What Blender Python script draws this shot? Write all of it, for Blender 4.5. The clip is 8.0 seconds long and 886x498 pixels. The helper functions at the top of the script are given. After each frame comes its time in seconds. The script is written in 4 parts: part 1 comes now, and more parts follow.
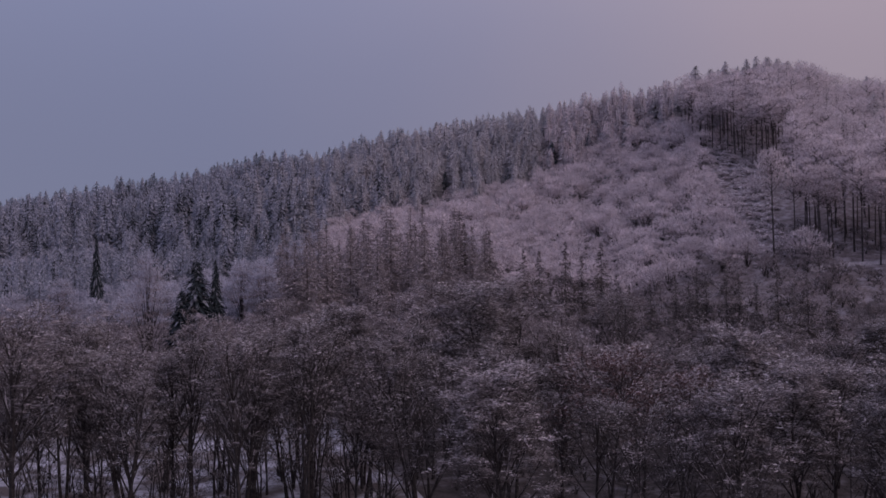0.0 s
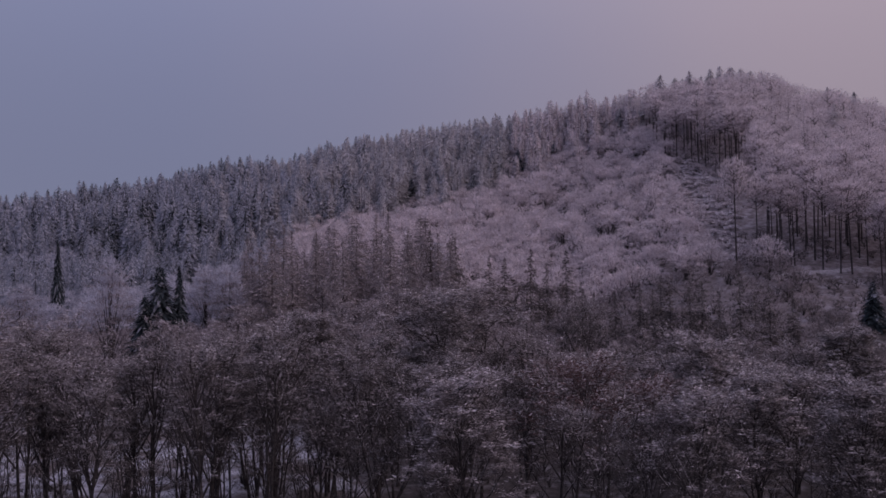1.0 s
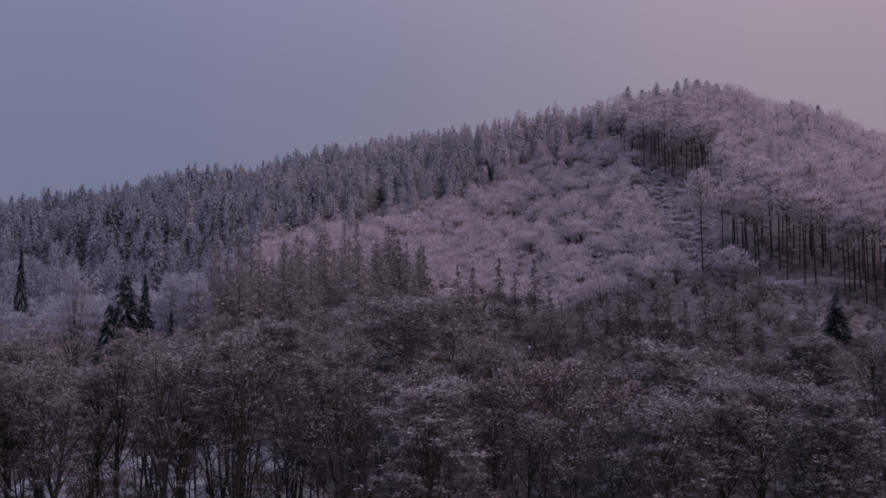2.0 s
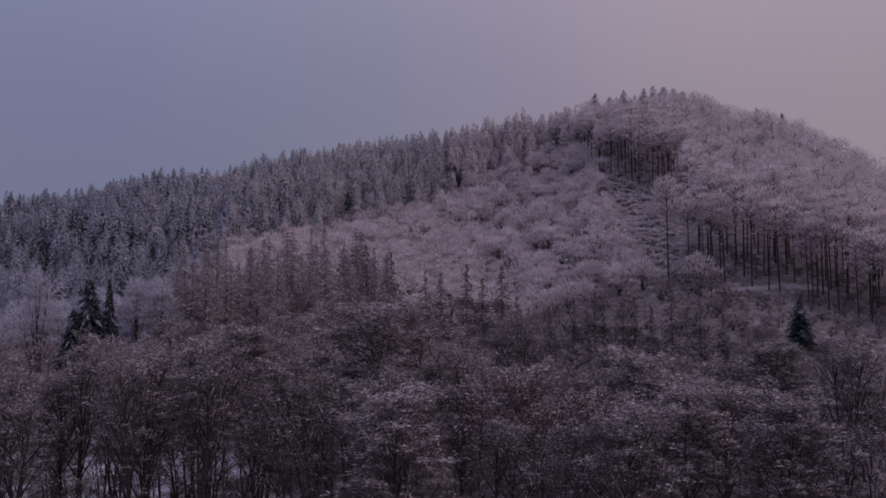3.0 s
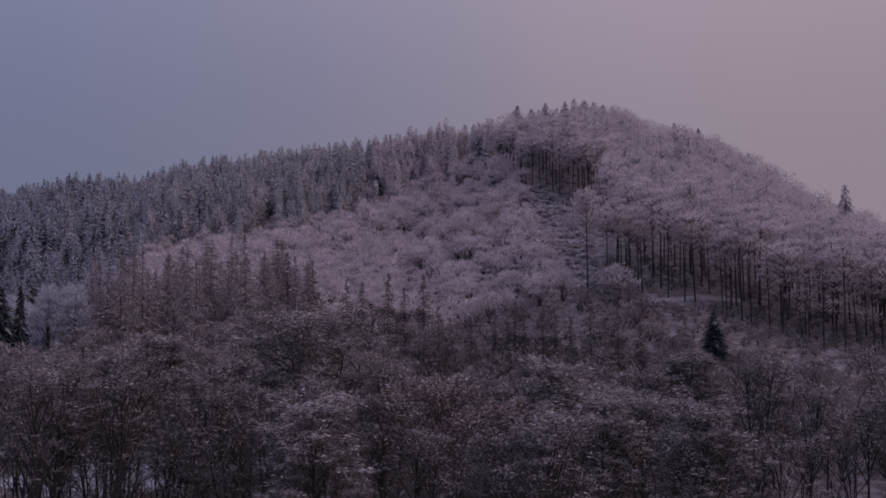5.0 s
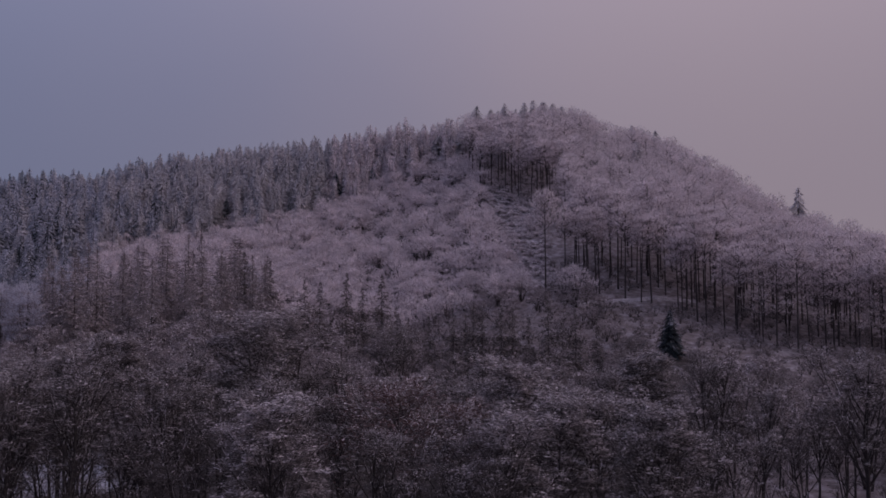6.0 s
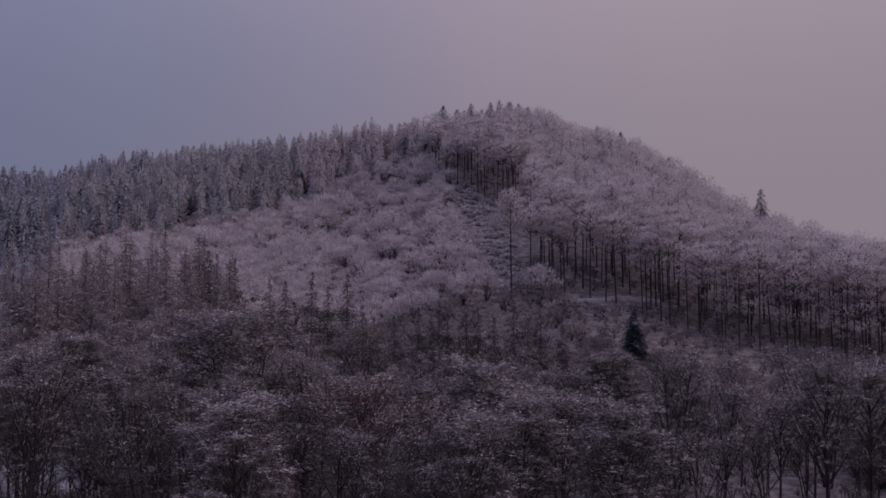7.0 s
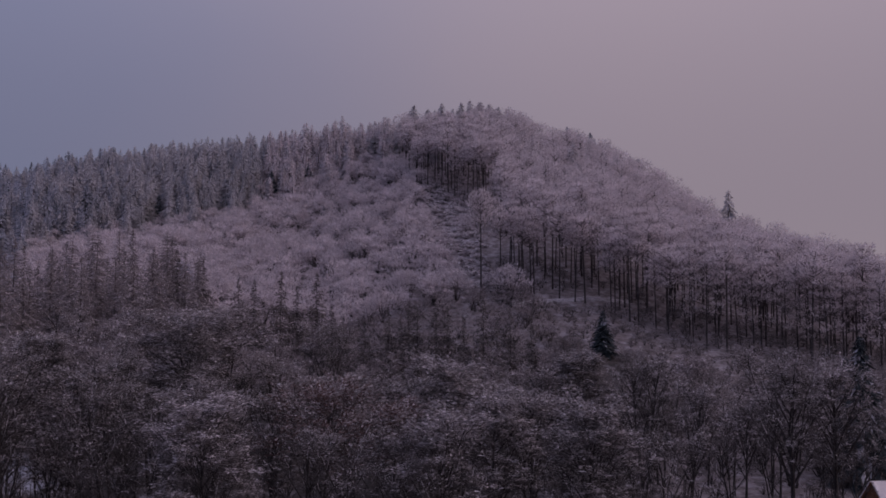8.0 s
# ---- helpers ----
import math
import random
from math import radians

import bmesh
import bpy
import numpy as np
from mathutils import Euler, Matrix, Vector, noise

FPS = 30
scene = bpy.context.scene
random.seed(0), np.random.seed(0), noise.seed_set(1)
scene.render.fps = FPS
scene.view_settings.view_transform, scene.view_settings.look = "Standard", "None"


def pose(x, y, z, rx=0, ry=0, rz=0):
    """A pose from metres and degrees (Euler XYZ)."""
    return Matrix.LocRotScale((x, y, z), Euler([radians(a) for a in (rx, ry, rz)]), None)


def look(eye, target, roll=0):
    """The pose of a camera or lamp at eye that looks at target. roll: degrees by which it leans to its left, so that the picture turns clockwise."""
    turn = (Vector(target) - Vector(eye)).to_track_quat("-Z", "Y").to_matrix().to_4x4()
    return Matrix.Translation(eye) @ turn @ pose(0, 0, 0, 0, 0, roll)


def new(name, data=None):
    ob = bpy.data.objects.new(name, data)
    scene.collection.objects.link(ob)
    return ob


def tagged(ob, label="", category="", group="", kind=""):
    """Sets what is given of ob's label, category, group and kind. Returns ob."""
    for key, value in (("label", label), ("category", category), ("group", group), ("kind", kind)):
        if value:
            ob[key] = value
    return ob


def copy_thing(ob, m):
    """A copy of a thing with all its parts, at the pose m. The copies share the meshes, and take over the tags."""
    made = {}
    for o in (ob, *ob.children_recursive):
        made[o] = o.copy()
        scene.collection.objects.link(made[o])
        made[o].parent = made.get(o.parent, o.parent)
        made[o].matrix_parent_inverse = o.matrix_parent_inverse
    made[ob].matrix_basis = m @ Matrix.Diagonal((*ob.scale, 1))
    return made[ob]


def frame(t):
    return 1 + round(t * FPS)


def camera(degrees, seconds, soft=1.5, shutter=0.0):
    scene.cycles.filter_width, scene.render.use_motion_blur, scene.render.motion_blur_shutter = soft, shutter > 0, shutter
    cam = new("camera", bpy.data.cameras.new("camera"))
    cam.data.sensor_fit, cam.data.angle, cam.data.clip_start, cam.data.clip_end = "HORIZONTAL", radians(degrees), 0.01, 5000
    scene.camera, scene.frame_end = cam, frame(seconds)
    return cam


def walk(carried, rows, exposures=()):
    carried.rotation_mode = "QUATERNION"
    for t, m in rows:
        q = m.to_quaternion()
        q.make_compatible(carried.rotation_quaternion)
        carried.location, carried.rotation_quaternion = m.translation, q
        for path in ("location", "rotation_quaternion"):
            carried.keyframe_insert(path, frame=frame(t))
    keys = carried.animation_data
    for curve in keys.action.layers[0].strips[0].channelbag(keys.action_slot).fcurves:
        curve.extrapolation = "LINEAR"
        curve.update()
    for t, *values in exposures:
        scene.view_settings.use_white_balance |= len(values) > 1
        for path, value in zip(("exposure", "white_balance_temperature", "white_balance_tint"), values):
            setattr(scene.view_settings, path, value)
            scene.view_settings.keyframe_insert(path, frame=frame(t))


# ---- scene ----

# The camera stands 24 m over the valley floor and turns slowly to the right.
cam = camera(47.0, 8.0, soft=1.62)
EYE = 24.0
# seconds, yaw, pitch, lean
TURNS = [
    (0.0, 0.00, 2.40, -1.08), (0.5, -0.95, 2.53, -1.01), (1.0, -1.93, 2.75, -0.91), (1.5, -2.80, 3.03, -0.81),
    (3.0, -5.53, 3.52, -0.67), (3.5, -6.41, 3.74, -0.61), (4.0, -7.62, 3.90, -0.50), (4.5, -8.76, 3.97, -0.45),
    (6.0, -12.25, 4.00, -0.27), (6.5, -13.26, 3.95, -0.22), (7.0, -14.17, 3.95, -0.17), (7.5, -15.04, 3.97, -0.08),
    (8.0, -15.86, 3.95, -0.05),
]
walk(cam, [(t, pose(0, 0, EYE, 0, 0, yaw) @ pose(0, 0, 0, 90 + pitch, 0, 0) @ pose(0, 0, 0, 0, 0, lean)) for t, yaw, pitch, lean in TURNS],
     exposures=[(0.0, 0.13), (3.5, -0.03), (8.0, -0.13)])

# ---- light: a dull winter evening sky, bluer to the west, rosy to the east ----
SUN_EL, SUN_AZ = 28.0, 125.0
world = bpy.data.worlds.new("evening_sky")
scene.world = world
world.use_nodes = True
nt = world.node_tree
nt.nodes.clear()


def link(tree, a, b):
    tree.links.new(a, b)


def wnode(kind, **values):
    n = nt.nodes.new(kind)
    for k, v in values.items():
        n.inputs[k].default_value = v
    return n


w_out, w_bg = wnode("ShaderNodeOutputWorld"), wnode("ShaderNodeBackground", Strength=1.0)
w_co, w_sep = wnode("ShaderNodeTexCoord"), wnode("ShaderNodeSeparateXYZ")
link(nt, w_co.outputs["Generated"], w_sep.inputs[0])
w_az = nt.nodes.new("ShaderNodeMath")
w_az.operation = "ARCTAN2"
link(nt, w_sep.outputs["X"], w_az.inputs[0])
link(nt, w_sep.outputs["Y"], w_az.inputs[1])
w_soft = wnode("ShaderNodeTexNoise", Scale=2.2, Detail=3.0, Roughness=0.5)
link(nt, w_co.outputs["Generated"], w_soft.inputs["Vector"])
w_mix = nt.nodes.new("ShaderNodeMath")
w_mix.operation = "MULTIPLY_ADD"
w_mix.inputs[1].default_value = 0.30
link(nt, w_soft.outputs[0], w_mix.inputs[0])
link(nt, w_az.outputs[0], w_mix.inputs[2])
w_range = wnode("ShaderNodeMapRange", **{"From Min": -0.14, "From Max": 0.70})
link(nt, w_mix.outputs[0], w_range.inputs["Value"])
w_ramp = nt.nodes.new("ShaderNodeValToRGB")
w_ramp.color_ramp.interpolation = "EASE"
w_ramp.color_ramp.elements[0].color = (0.163, 0.172, 0.276, 1)
w_ramp.color_ramp.elements[1].color = (0.302, 0.246, 0.298, 1)
link(nt, w_range.outputs[0], w_ramp.inputs[0])
# an overcast sky is brightest overhead
w_up = wnode("ShaderNodeMapRange", **{"From Min": 0.08, "From Max": 0.95, "To Min": 0.95, "To Max": 2.75})
w_up.interpolation_type = "SMOOTHSTEP"
link(nt, w_sep.outputs["Z"], w_up.inputs["Value"])
w_mul = nt.nodes.new("ShaderNodeVectorMath")
w_mul.operation = "SCALE"
link(nt, w_ramp.outputs[0], w_mul.inputs[0])
link(nt, w_up.outputs[0], w_mul.inputs["Scale"])
w_sky = nt.nodes.new("ShaderNodeTexSky")
w_sky.sky_type, w_sky.sun_disc = "NISHITA", False
w_sky.sun_elevation, w_sky.sun_rotation = radians(SUN_EL), radians(SUN_AZ)
w_thin = nt.nodes.new("ShaderNodeVectorMath")
w_thin.operation = "SCALE"
w_thin.inputs["Scale"].default_value = 0.003
link(nt, w_sky.outputs[0], w_thin.inputs[0])
w_add = nt.nodes.new("ShaderNodeVectorMath")
link(nt, w_mul.outputs[0], w_add.inputs[0])
link(nt, w_thin.outputs[0], w_add.inputs[1])
link(nt, w_add.outputs[0], w_bg.inputs["Color"])
link(nt, w_bg.outputs[0], w_out.inputs[0])

sun = new("sun", bpy.data.lights.new("sun", "SUN"))
sun.data.energy, sun.data.angle, sun.data.color = 0.6, radians(60), (1.0, 0.83, 0.86)
sun_dir = Vector((math.sin(radians(SUN_AZ)) * math.cos(radians(SUN_EL)), math.cos(radians(SUN_AZ)) * math.cos(radians(SUN_EL)), math.sin(radians(SUN_EL))))
sun.matrix_world = look(sun_dir * 200, (0, 0, 0))


# ---- materials ----
def surface(name, a, b, scale, rough=0.9, fine=0.0, bump=0.0, c=None, c_scale=0.05, c_range=(0.45, 0.6), vary=None, thin=0.0):
    """Two tones mixed by noise of that scale (per metre), with a third in large patches."""
    m = bpy.data.materials.new(name)
    m.use_nodes = True
    t = m.node_tree
    bsdf = t.nodes["Principled BSDF"]
    bsdf.inputs["Roughness"].default_value = rough
    bsdf.inputs["Specular IOR Level"].default_value = 0.2
    geo = t.nodes.new("ShaderNodeNewGeometry")
    n = t.nodes.new("ShaderNodeTexNoise")
    n.inputs["Scale"].default_value, n.inputs["Detail"].default_value = scale, 5
    link(t, geo.outputs["Position"], n.inputs["Vector"])
    rng = t.nodes.new("ShaderNodeMapRange")
    rng.inputs["From Min"].default_value, rng.inputs["From Max"].default_value = 0.36, 0.64
    link(t, n.outputs[0], rng.inputs["Value"])
    mix = t.nodes.new("ShaderNodeMix")
    mix.data_type = "RGBA"
    mix.inputs[6].default_value, mix.inputs[7].default_value = (*a, 1), (*b, 1)
    link(t, rng.outputs[0], mix.inputs[0])
    last = mix.outputs[2]
    if fine:
        n2 = t.nodes.new("ShaderNodeTexNoise")
        n2.inputs["Scale"].default_value = fine
        link(t, geo.outputs["Position"], n2.inputs["Vector"])
        r2 = t.nodes.new("ShaderNodeMapRange")
        r2.inputs["From Min"].default_value, r2.inputs["From Max"].default_value = 0.3, 0.7
        r2.inputs["To Min"].default_value, r2.inputs["To Max"].default_value = 0.65, 1.25
        link(t, n2.outputs[0], r2.inputs["Value"])
        sc = t.nodes.new("ShaderNodeVectorMath")
        sc.operation = "SCALE"
        link(t, last, sc.inputs[0])
        link(t, r2.outputs[0], sc.inputs["Scale"])
        last = sc.outputs[0]
    if c:
        n3 = t.nodes.new("ShaderNodeTexNoise")
        n3.inputs["Scale"].default_value, n3.inputs["Detail"].default_value = c_scale, 6
        link(t, geo.outputs["Position"], n3.inputs["Vector"])
        r3 = t.nodes.new("ShaderNodeMapRange")
        r3.inputs["From Min"].default_value, r3.inputs["From Max"].default_value = c_range
        link(t, n3.outputs[0], r3.inputs["Value"])
        m3 = t.nodes.new("ShaderNodeMix")
        m3.data_type = "RGBA"
        m3.inputs[7].default_value = (*c, 1)
        link(t, r3.outputs[0], m3.inputs[0])
        link(t, last, m3.inputs[6])
        last = m3.outputs[2]
    if vary:
        info = t.nodes.new("ShaderNodeObjectInfo")
        rv = t.nodes.new("ShaderNodeMapRange")
        rv.inputs["To Min"].default_value, rv.inputs["To Max"].default_value = vary
        link(t, info.outputs["Random"], rv.inputs["Value"])
        sv = t.nodes.new("ShaderNodeVectorMath")
        sv.operation = "SCALE"
        link(t, last, sv.inputs[0])
        link(t, rv.outputs[0], sv.inputs["Scale"])
        last = sv.outputs[0]
    link(t, last, bsdf.inputs["Base Color"])
    if thin:
        # rime and needles let part of the light through
        glow, both = t.nodes.new("ShaderNodeBsdfTranslucent"), t.nodes.new("ShaderNodeMixShader")
        both.inputs[0].default_value = thin
        link(t, last, glow.inputs["Color"])
        link(t, bsdf.outputs[0], both.inputs[1])
        link(t, glow.outputs[0], both.inputs[2])
        link(t, both.outputs[0], t.nodes["Material Output"].inputs["Surface"])
    if bump:
        bp = t.nodes.new("ShaderNodeBump")
        bp.inputs["Strength"].default_value, bp.inputs["Distance"].default_value = 0.6, bump
        link(t, n.outputs[0], bp.inputs["Height"])
        link(t, bp.outputs[0], bsdf.inputs["Normal"])
    return m


ROAD_SNOW = surface("trodden_snow", (0.27, 0.245, 0.258), (0.42, 0.385, 0.402), 0.6, fine=3.0, bump=0.05)
GREY_BRUSH = surface("grey_brush", (0.16, 0.139, 0.144), (0.27, 0.236, 0.243), 0.3, fine=3.0, thin=0.3)
BARK = surface("bark", (0.022, 0.019, 0.020), (0.058, 0.050, 0.050), 3.0, fine=14.0, bump=0.03)
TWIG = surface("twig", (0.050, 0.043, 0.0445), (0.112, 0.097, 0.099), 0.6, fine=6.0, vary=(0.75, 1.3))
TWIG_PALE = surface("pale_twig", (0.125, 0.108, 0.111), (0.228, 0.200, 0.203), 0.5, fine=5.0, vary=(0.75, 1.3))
SNOW_DUST = surface("snow_on_twigs", (0.51, 0.47, 0.495), (0.77, 0.715, 0.74), 0.35, rough=0.7, fine=5.0, vary=(0.85, 1.15), thin=0.25)
LADEN_TWIG = surface("snow_laden_twig", (0.215, 0.19, 0.198), (0.39, 0.348, 0.361), 0.8, rough=0.8, fine=5.0, vary=(0.9, 1.15), thin=0.25)
RUSSET = surface("russet_leaves", (0.105, 0.056, 0.056), (0.19, 0.108, 0.104), 1.0, fine=6.0)
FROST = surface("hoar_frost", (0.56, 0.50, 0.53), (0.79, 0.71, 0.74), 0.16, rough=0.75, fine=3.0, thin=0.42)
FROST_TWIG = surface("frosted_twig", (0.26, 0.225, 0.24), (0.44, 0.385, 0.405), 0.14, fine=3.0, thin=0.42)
# dimmer copy of the hoar frost, also the painted shade under frost domes
FROST_DIM = surface("dim_frost", (0.43, 0.38, 0.40), (0.64, 0.57, 0.595), 0.14, rough=0.8, fine=2.5, thin=0.42)
LARCH_DARK = surface("dark_larch_twig", (0.085, 0.075, 0.075), (0.15, 0.131, 0.13), 0.4, fine=5.0)
# leaf litter with the shade of the wood's inside put into its colour
SHADED_LITTER = surface("shaded_leaf_litter", (0.038, 0.032, 0.031), (0.080, 0.067, 0.066), 0.6, fine=2.5, bump=0.1, c=(0.17, 0.158, 0.17), c_scale=0.30, c_range=(0.52, 0.70))
NEEDLE = surface("spruce_needles", (0.020, 0.028, 0.034), (0.044, 0.056, 0.066), 0.4, fine=4.0)
# the western sky's blue tint is mixed into this frost colour
NEEDLE_FROST = surface("frosted_needles", (0.37, 0.38, 0.445), (0.58, 0.58, 0.655), 0.10, rough=0.8, fine=2.0, thin=0.42)
LARCH_TWIG = surface("larch_twig", (0.205, 0.182, 0.187), (0.32, 0.284, 0.29), 0.25, fine=4.0)
MEADOW = surface("snowy_meadow", (0.33, 0.325, 0.365), (0.48, 0.475, 0.525), 0.35, fine=1.6, bump=0.15, c=(0.11, 0.09, 0.085), c_scale=0.2, c_range=(0.43, 0.58))
FOREST_FLOOR = surface("leaf_litter_with_snow", (0.125, 0.104, 0.106), (0.21, 0.178, 0.184), 0.5, fine=2.0, bump=0.15, c=(0.30, 0.272, 0.292), c_scale=0.45, c_range=(0.48, 0.68))
SNOW = surface("packed_snow", (0.56, 0.51, 0.535), (0.70, 0.64, 0.665), 0.8, rough=0.6, bump=0.04)
PLANK = surface("brown_boards", (0.13, 0.060, 0.035), (0.22, 0.105, 0.060), 2.0, fine=18.0)
# rime colour with the blue of the western sky put in
RIMED_NEEDLE = surface("rimed_needles", (0.225, 0.245, 0.29), (0.39, 0.395, 0.45), 0.12, rough=0.85, fine=2.0, thin=0.42)
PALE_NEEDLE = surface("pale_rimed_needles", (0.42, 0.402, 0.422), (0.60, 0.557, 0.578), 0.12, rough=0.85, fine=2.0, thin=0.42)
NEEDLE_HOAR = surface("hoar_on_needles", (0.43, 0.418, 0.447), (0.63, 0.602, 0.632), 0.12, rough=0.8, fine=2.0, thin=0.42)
# hoar frost, its blue painted in for the western sky's tint
BIRCH_FROST = surface("blue_tinted_frost", (0.42, 0.415, 0.48), (0.61, 0.595, 0.67), 0.14, rough=0.8, fine=2.5, thin=0.42)
LARCH_BARK = surface("larch_bark", (0.075, 0.062, 0.061), (0.13, 0.109, 0.107), 2.0, fine=8.0)
BEECH_BARK = surface("beech_bark", (0.038, 0.033, 0.035), (0.085, 0.073, 0.075), 1.2, fine=6.0)
ROCK = surface("grey_rock", (0.12, 0.105, 0.105), (0.24, 0.21, 0.21), 1.2, fine=7.0, bump=0.05)


# ---- mesh helpers: triangles gathered in arrays ----
class Tris:
    def __init__(self):
        self.v, self.f, self.m, self.n = [], [], [], 0

    def add(self, v, f, mat):
        v, f = np.asarray(v, float).reshape(-1, 3), np.asarray(f, int).reshape(-1, 3)
        self.v.append(v)
        self.f.append(f + self.n)
        self.m.append(np.broadcast_to(np.asarray(mat, int), (len(f),)))
        self.n += len(v)

    def arrays(self):
        return np.concatenate(self.v), np.concatenate(self.f), np.concatenate(self.m)

    def tube(self, pts, radii, sides, mat=0):
        """A tapered tube along pts."""
        pts = np.asarray(pts, float)
        ways = np.gradient(pts, axis=0)
        ways /= np.linalg.norm(ways, axis=1, keepdims=True) + 1e-9
        ref = np.where(np.abs(ways[:, 2:3]) > 0.9, [[1.0, 0, 0]], [[0, 0, 1.0]])
        s = np.cross(ways, ref)
        s /= np.linalg.norm(s, axis=1, keepdims=True)
        u = np.cross(ways, s)
        a = np.arange(sides) * 2 * np.pi / sides
        ring = s[:, None] * np.cos(a)[None, :, None] + u[:, None] * np.sin(a)[None, :, None]
        v = (pts[:, None] + ring * np.asarray(radii)[:, None, None]).reshape(-1, 3)
        f = []
        for i in range(len(pts) - 1):
            for k in range(sides):
                p, q = i * sides + k, i * sides + (k + 1) % sides
                f += [(p, q, q + sides), (p, q + sides, p + sides)]
        self.add(v, f, mat)

    def slivers(self, p, d, length, width, mat, rng, flat=0.0, face=None):
        """Thin tapering twigs from p along d. flat: how far their broad sides lie level. face: ways towards which the broad sides turn."""
        p, d = np.asarray(p, float), np.asarray(d, float)
        k = len(p)
        d = d / (np.linalg.norm(d, axis=1, keepdims=True) + 1e-9)
        s = np.cross(d, rng.normal(size=(k, 3)))
        s /= np.linalg.norm(s, axis=1, keepdims=True) + 1e-9
        if flat:
            lv = np.cross(d, [0, 0, 1.0])
            s = s * (1 - flat) + lv * flat
            s /= np.linalg.norm(s, axis=1, keepdims=True) + 1e-9
        if face is not None:
            fv = np.cross(d, face)
            s = s * 0.35 + fv / (np.linalg.norm(fv, axis=1, keepdims=True) + 1e-9)
            s /= np.linalg.norm(s, axis=1, keepdims=True) + 1e-9
        w, ln = np.broadcast_to(width, (k,))[:, None], np.broadcast_to(length, (k,))[:, None]
        v = np.stack([p - s * w / 2, p + s * w / 2, p + d * ln], 1).reshape(-1, 3)
        self.add(v, np.arange(3 * k).reshape(-1, 3), mat)


def mesh_of(name, arrays, mats, smooth=False):
    v, f, m = arrays
    me = bpy.data.meshes.new(name)
    me.vertices.add(len(v))
    me.vertices.foreach_set("co", np.ascontiguousarray(v, np.float32).ravel())
    me.loops.add(3 * len(f))
    me.loops.foreach_set("vertex_index", np.ascontiguousarray(f, np.int32).ravel())
    me.polygons.add(len(f))
    me.polygons.foreach_set("loop_start", np.arange(0, 3 * len(f), 3, dtype=np.int32))
    for mat in mats:
        me.materials.append(mat)
    me.polygons.foreach_set("material_index", np.ascontiguousarray(m, np.int32))
    me.polygons.foreach_set("use_smooth", np.full(len(f), smooth))
    me.update(calc_edges=True)
    me.validate()
    return me


def part(name, me, parent, label=""):
    ob = new(name, me)
    ob.parent = parent
    return tagged(ob, label)


def tiled(template, places, turns, scales):
    """One set of arrays with the template at every place."""
    v, f, m = template
    c, s = np.cos(turns), np.sin(turns)
    x = (v[None, :, 0] * c[:, None] - v[None, :, 1] * s[:, None]) * scales[:, :1]
    y = (v[None, :, 0] * s[:, None] + v[None, :, 1] * c[:, None]) * scales[:, :1]
    z = v[None, :, 2] * scales[:, 1:2]
    vv = (np.stack([x, y, z], -1) + places[:, None, :]).reshape(-1, 3)
    ff = (f[None] + (np.arange(len(places)) * len(v))[:, None, None]).reshape(-1, 3)
    return vv, ff, np.tile(m, len(places))


def woods(name, templates, places, rng, mats, size, label, category, grow=None):
    """One object of many trees that nobody could count. grow: how their height changes with bearing and distance."""
    pick = rng.integers(0, len(templates), len(places))
    out, base = [], 0
    for k, t in enumerate(templates):
        p = places[pick == k]
        if not len(p):
            continue
        h = rng.uniform(*size, len(p)) * (grow(np.degrees(np.arctan2(p[:, 0], p[:, 1])), np.hypot(p[:, 0], p[:, 1])) if grow else 1)
        arr = tiled(t, p, rng.uniform(0, 6.28, len(p)), np.stack([h * rng.uniform(0.85, 1.2, len(p)), h], 1))
        out.append((arr[0], arr[1] + base, arr[2]))
        base += len(arr[0])
    me = mesh_of(name, [np.concatenate([o[i] for o in out]) for i in range(3)], mats)
    return tagged(new(name, me), label, category, kind="stuff")


# ---- the lie of the land ----
# bearing, height of the hill's foot (230 m off), distance and height of its ridge, steepening
LAND = np.array([
    (-24, 6, 600, 55, 1.0), (-12, 10, 560, 73, 1.1), (-5, 17, 540, 84, 1.2), (0, 18, 520, 90, 1.25), (8, 12, 490, 96, 1.35), (14, 14, 455, 98, 1.05),
    (18, 14, 450, 99, 0.95), (24, 18, 425, 82, 1.0), (28.8, 15, 400, 56, 0.95), (32, 14, 385, 40, 0.9), (36, 13, 350, 28, 0.9), (40, 12, 330, 19, 1.0), (46, 11, 330, 18, 1.0),
], float)


def ground(x, y):
    """Height of the ground at plan points."""
    x, y = np.asarray(x, float), np.asarray(y, float)
    d = np.hypot(x, y)
    b = np.degrees(np.arctan2(x, y))
    foot, far, top, p = (np.interp(b, LAND[:, 0], LAND[:, i]) for i in (1, 2, 3, 4))
    away = np.clip((np.abs(b - 8) - 32) / 50, 0, 1)
    fade = 1 - away * away * (3 - 2 * away)
    s = np.clip((d - 105) / 125, 0, 1)
    low = foot * s ** 1.9
    q = np.clip((d - 230) / (far - 230), 0, 1)
    h = low + (top - foot) * q ** p
    over = np.clip((d - far) / 900, 0, 1)
    h = h * (1 - 0.75 * over * over * (3 - 2 * over)) - np.clip(d - far, 0, 60) * 0.06
    bumps = np.sin(x * 0.071 + 1.3 * np.sin(y * 0.043)) * np.cos(y * 0.063 + 0.7) * 1.1 + np.sin(x * 0.19 + y * 0.11) * np.sin(y * 0.23) * 0.35
    return h * fade + bumps * np.clip((d - 90) / 150, 0.15, 1) * fade


def spot(bearing, d):
    b = radians(bearing)
    x, y = d * math.sin(b), d * math.cos(b)
    return Vector((x, y, float(ground(x, y))))


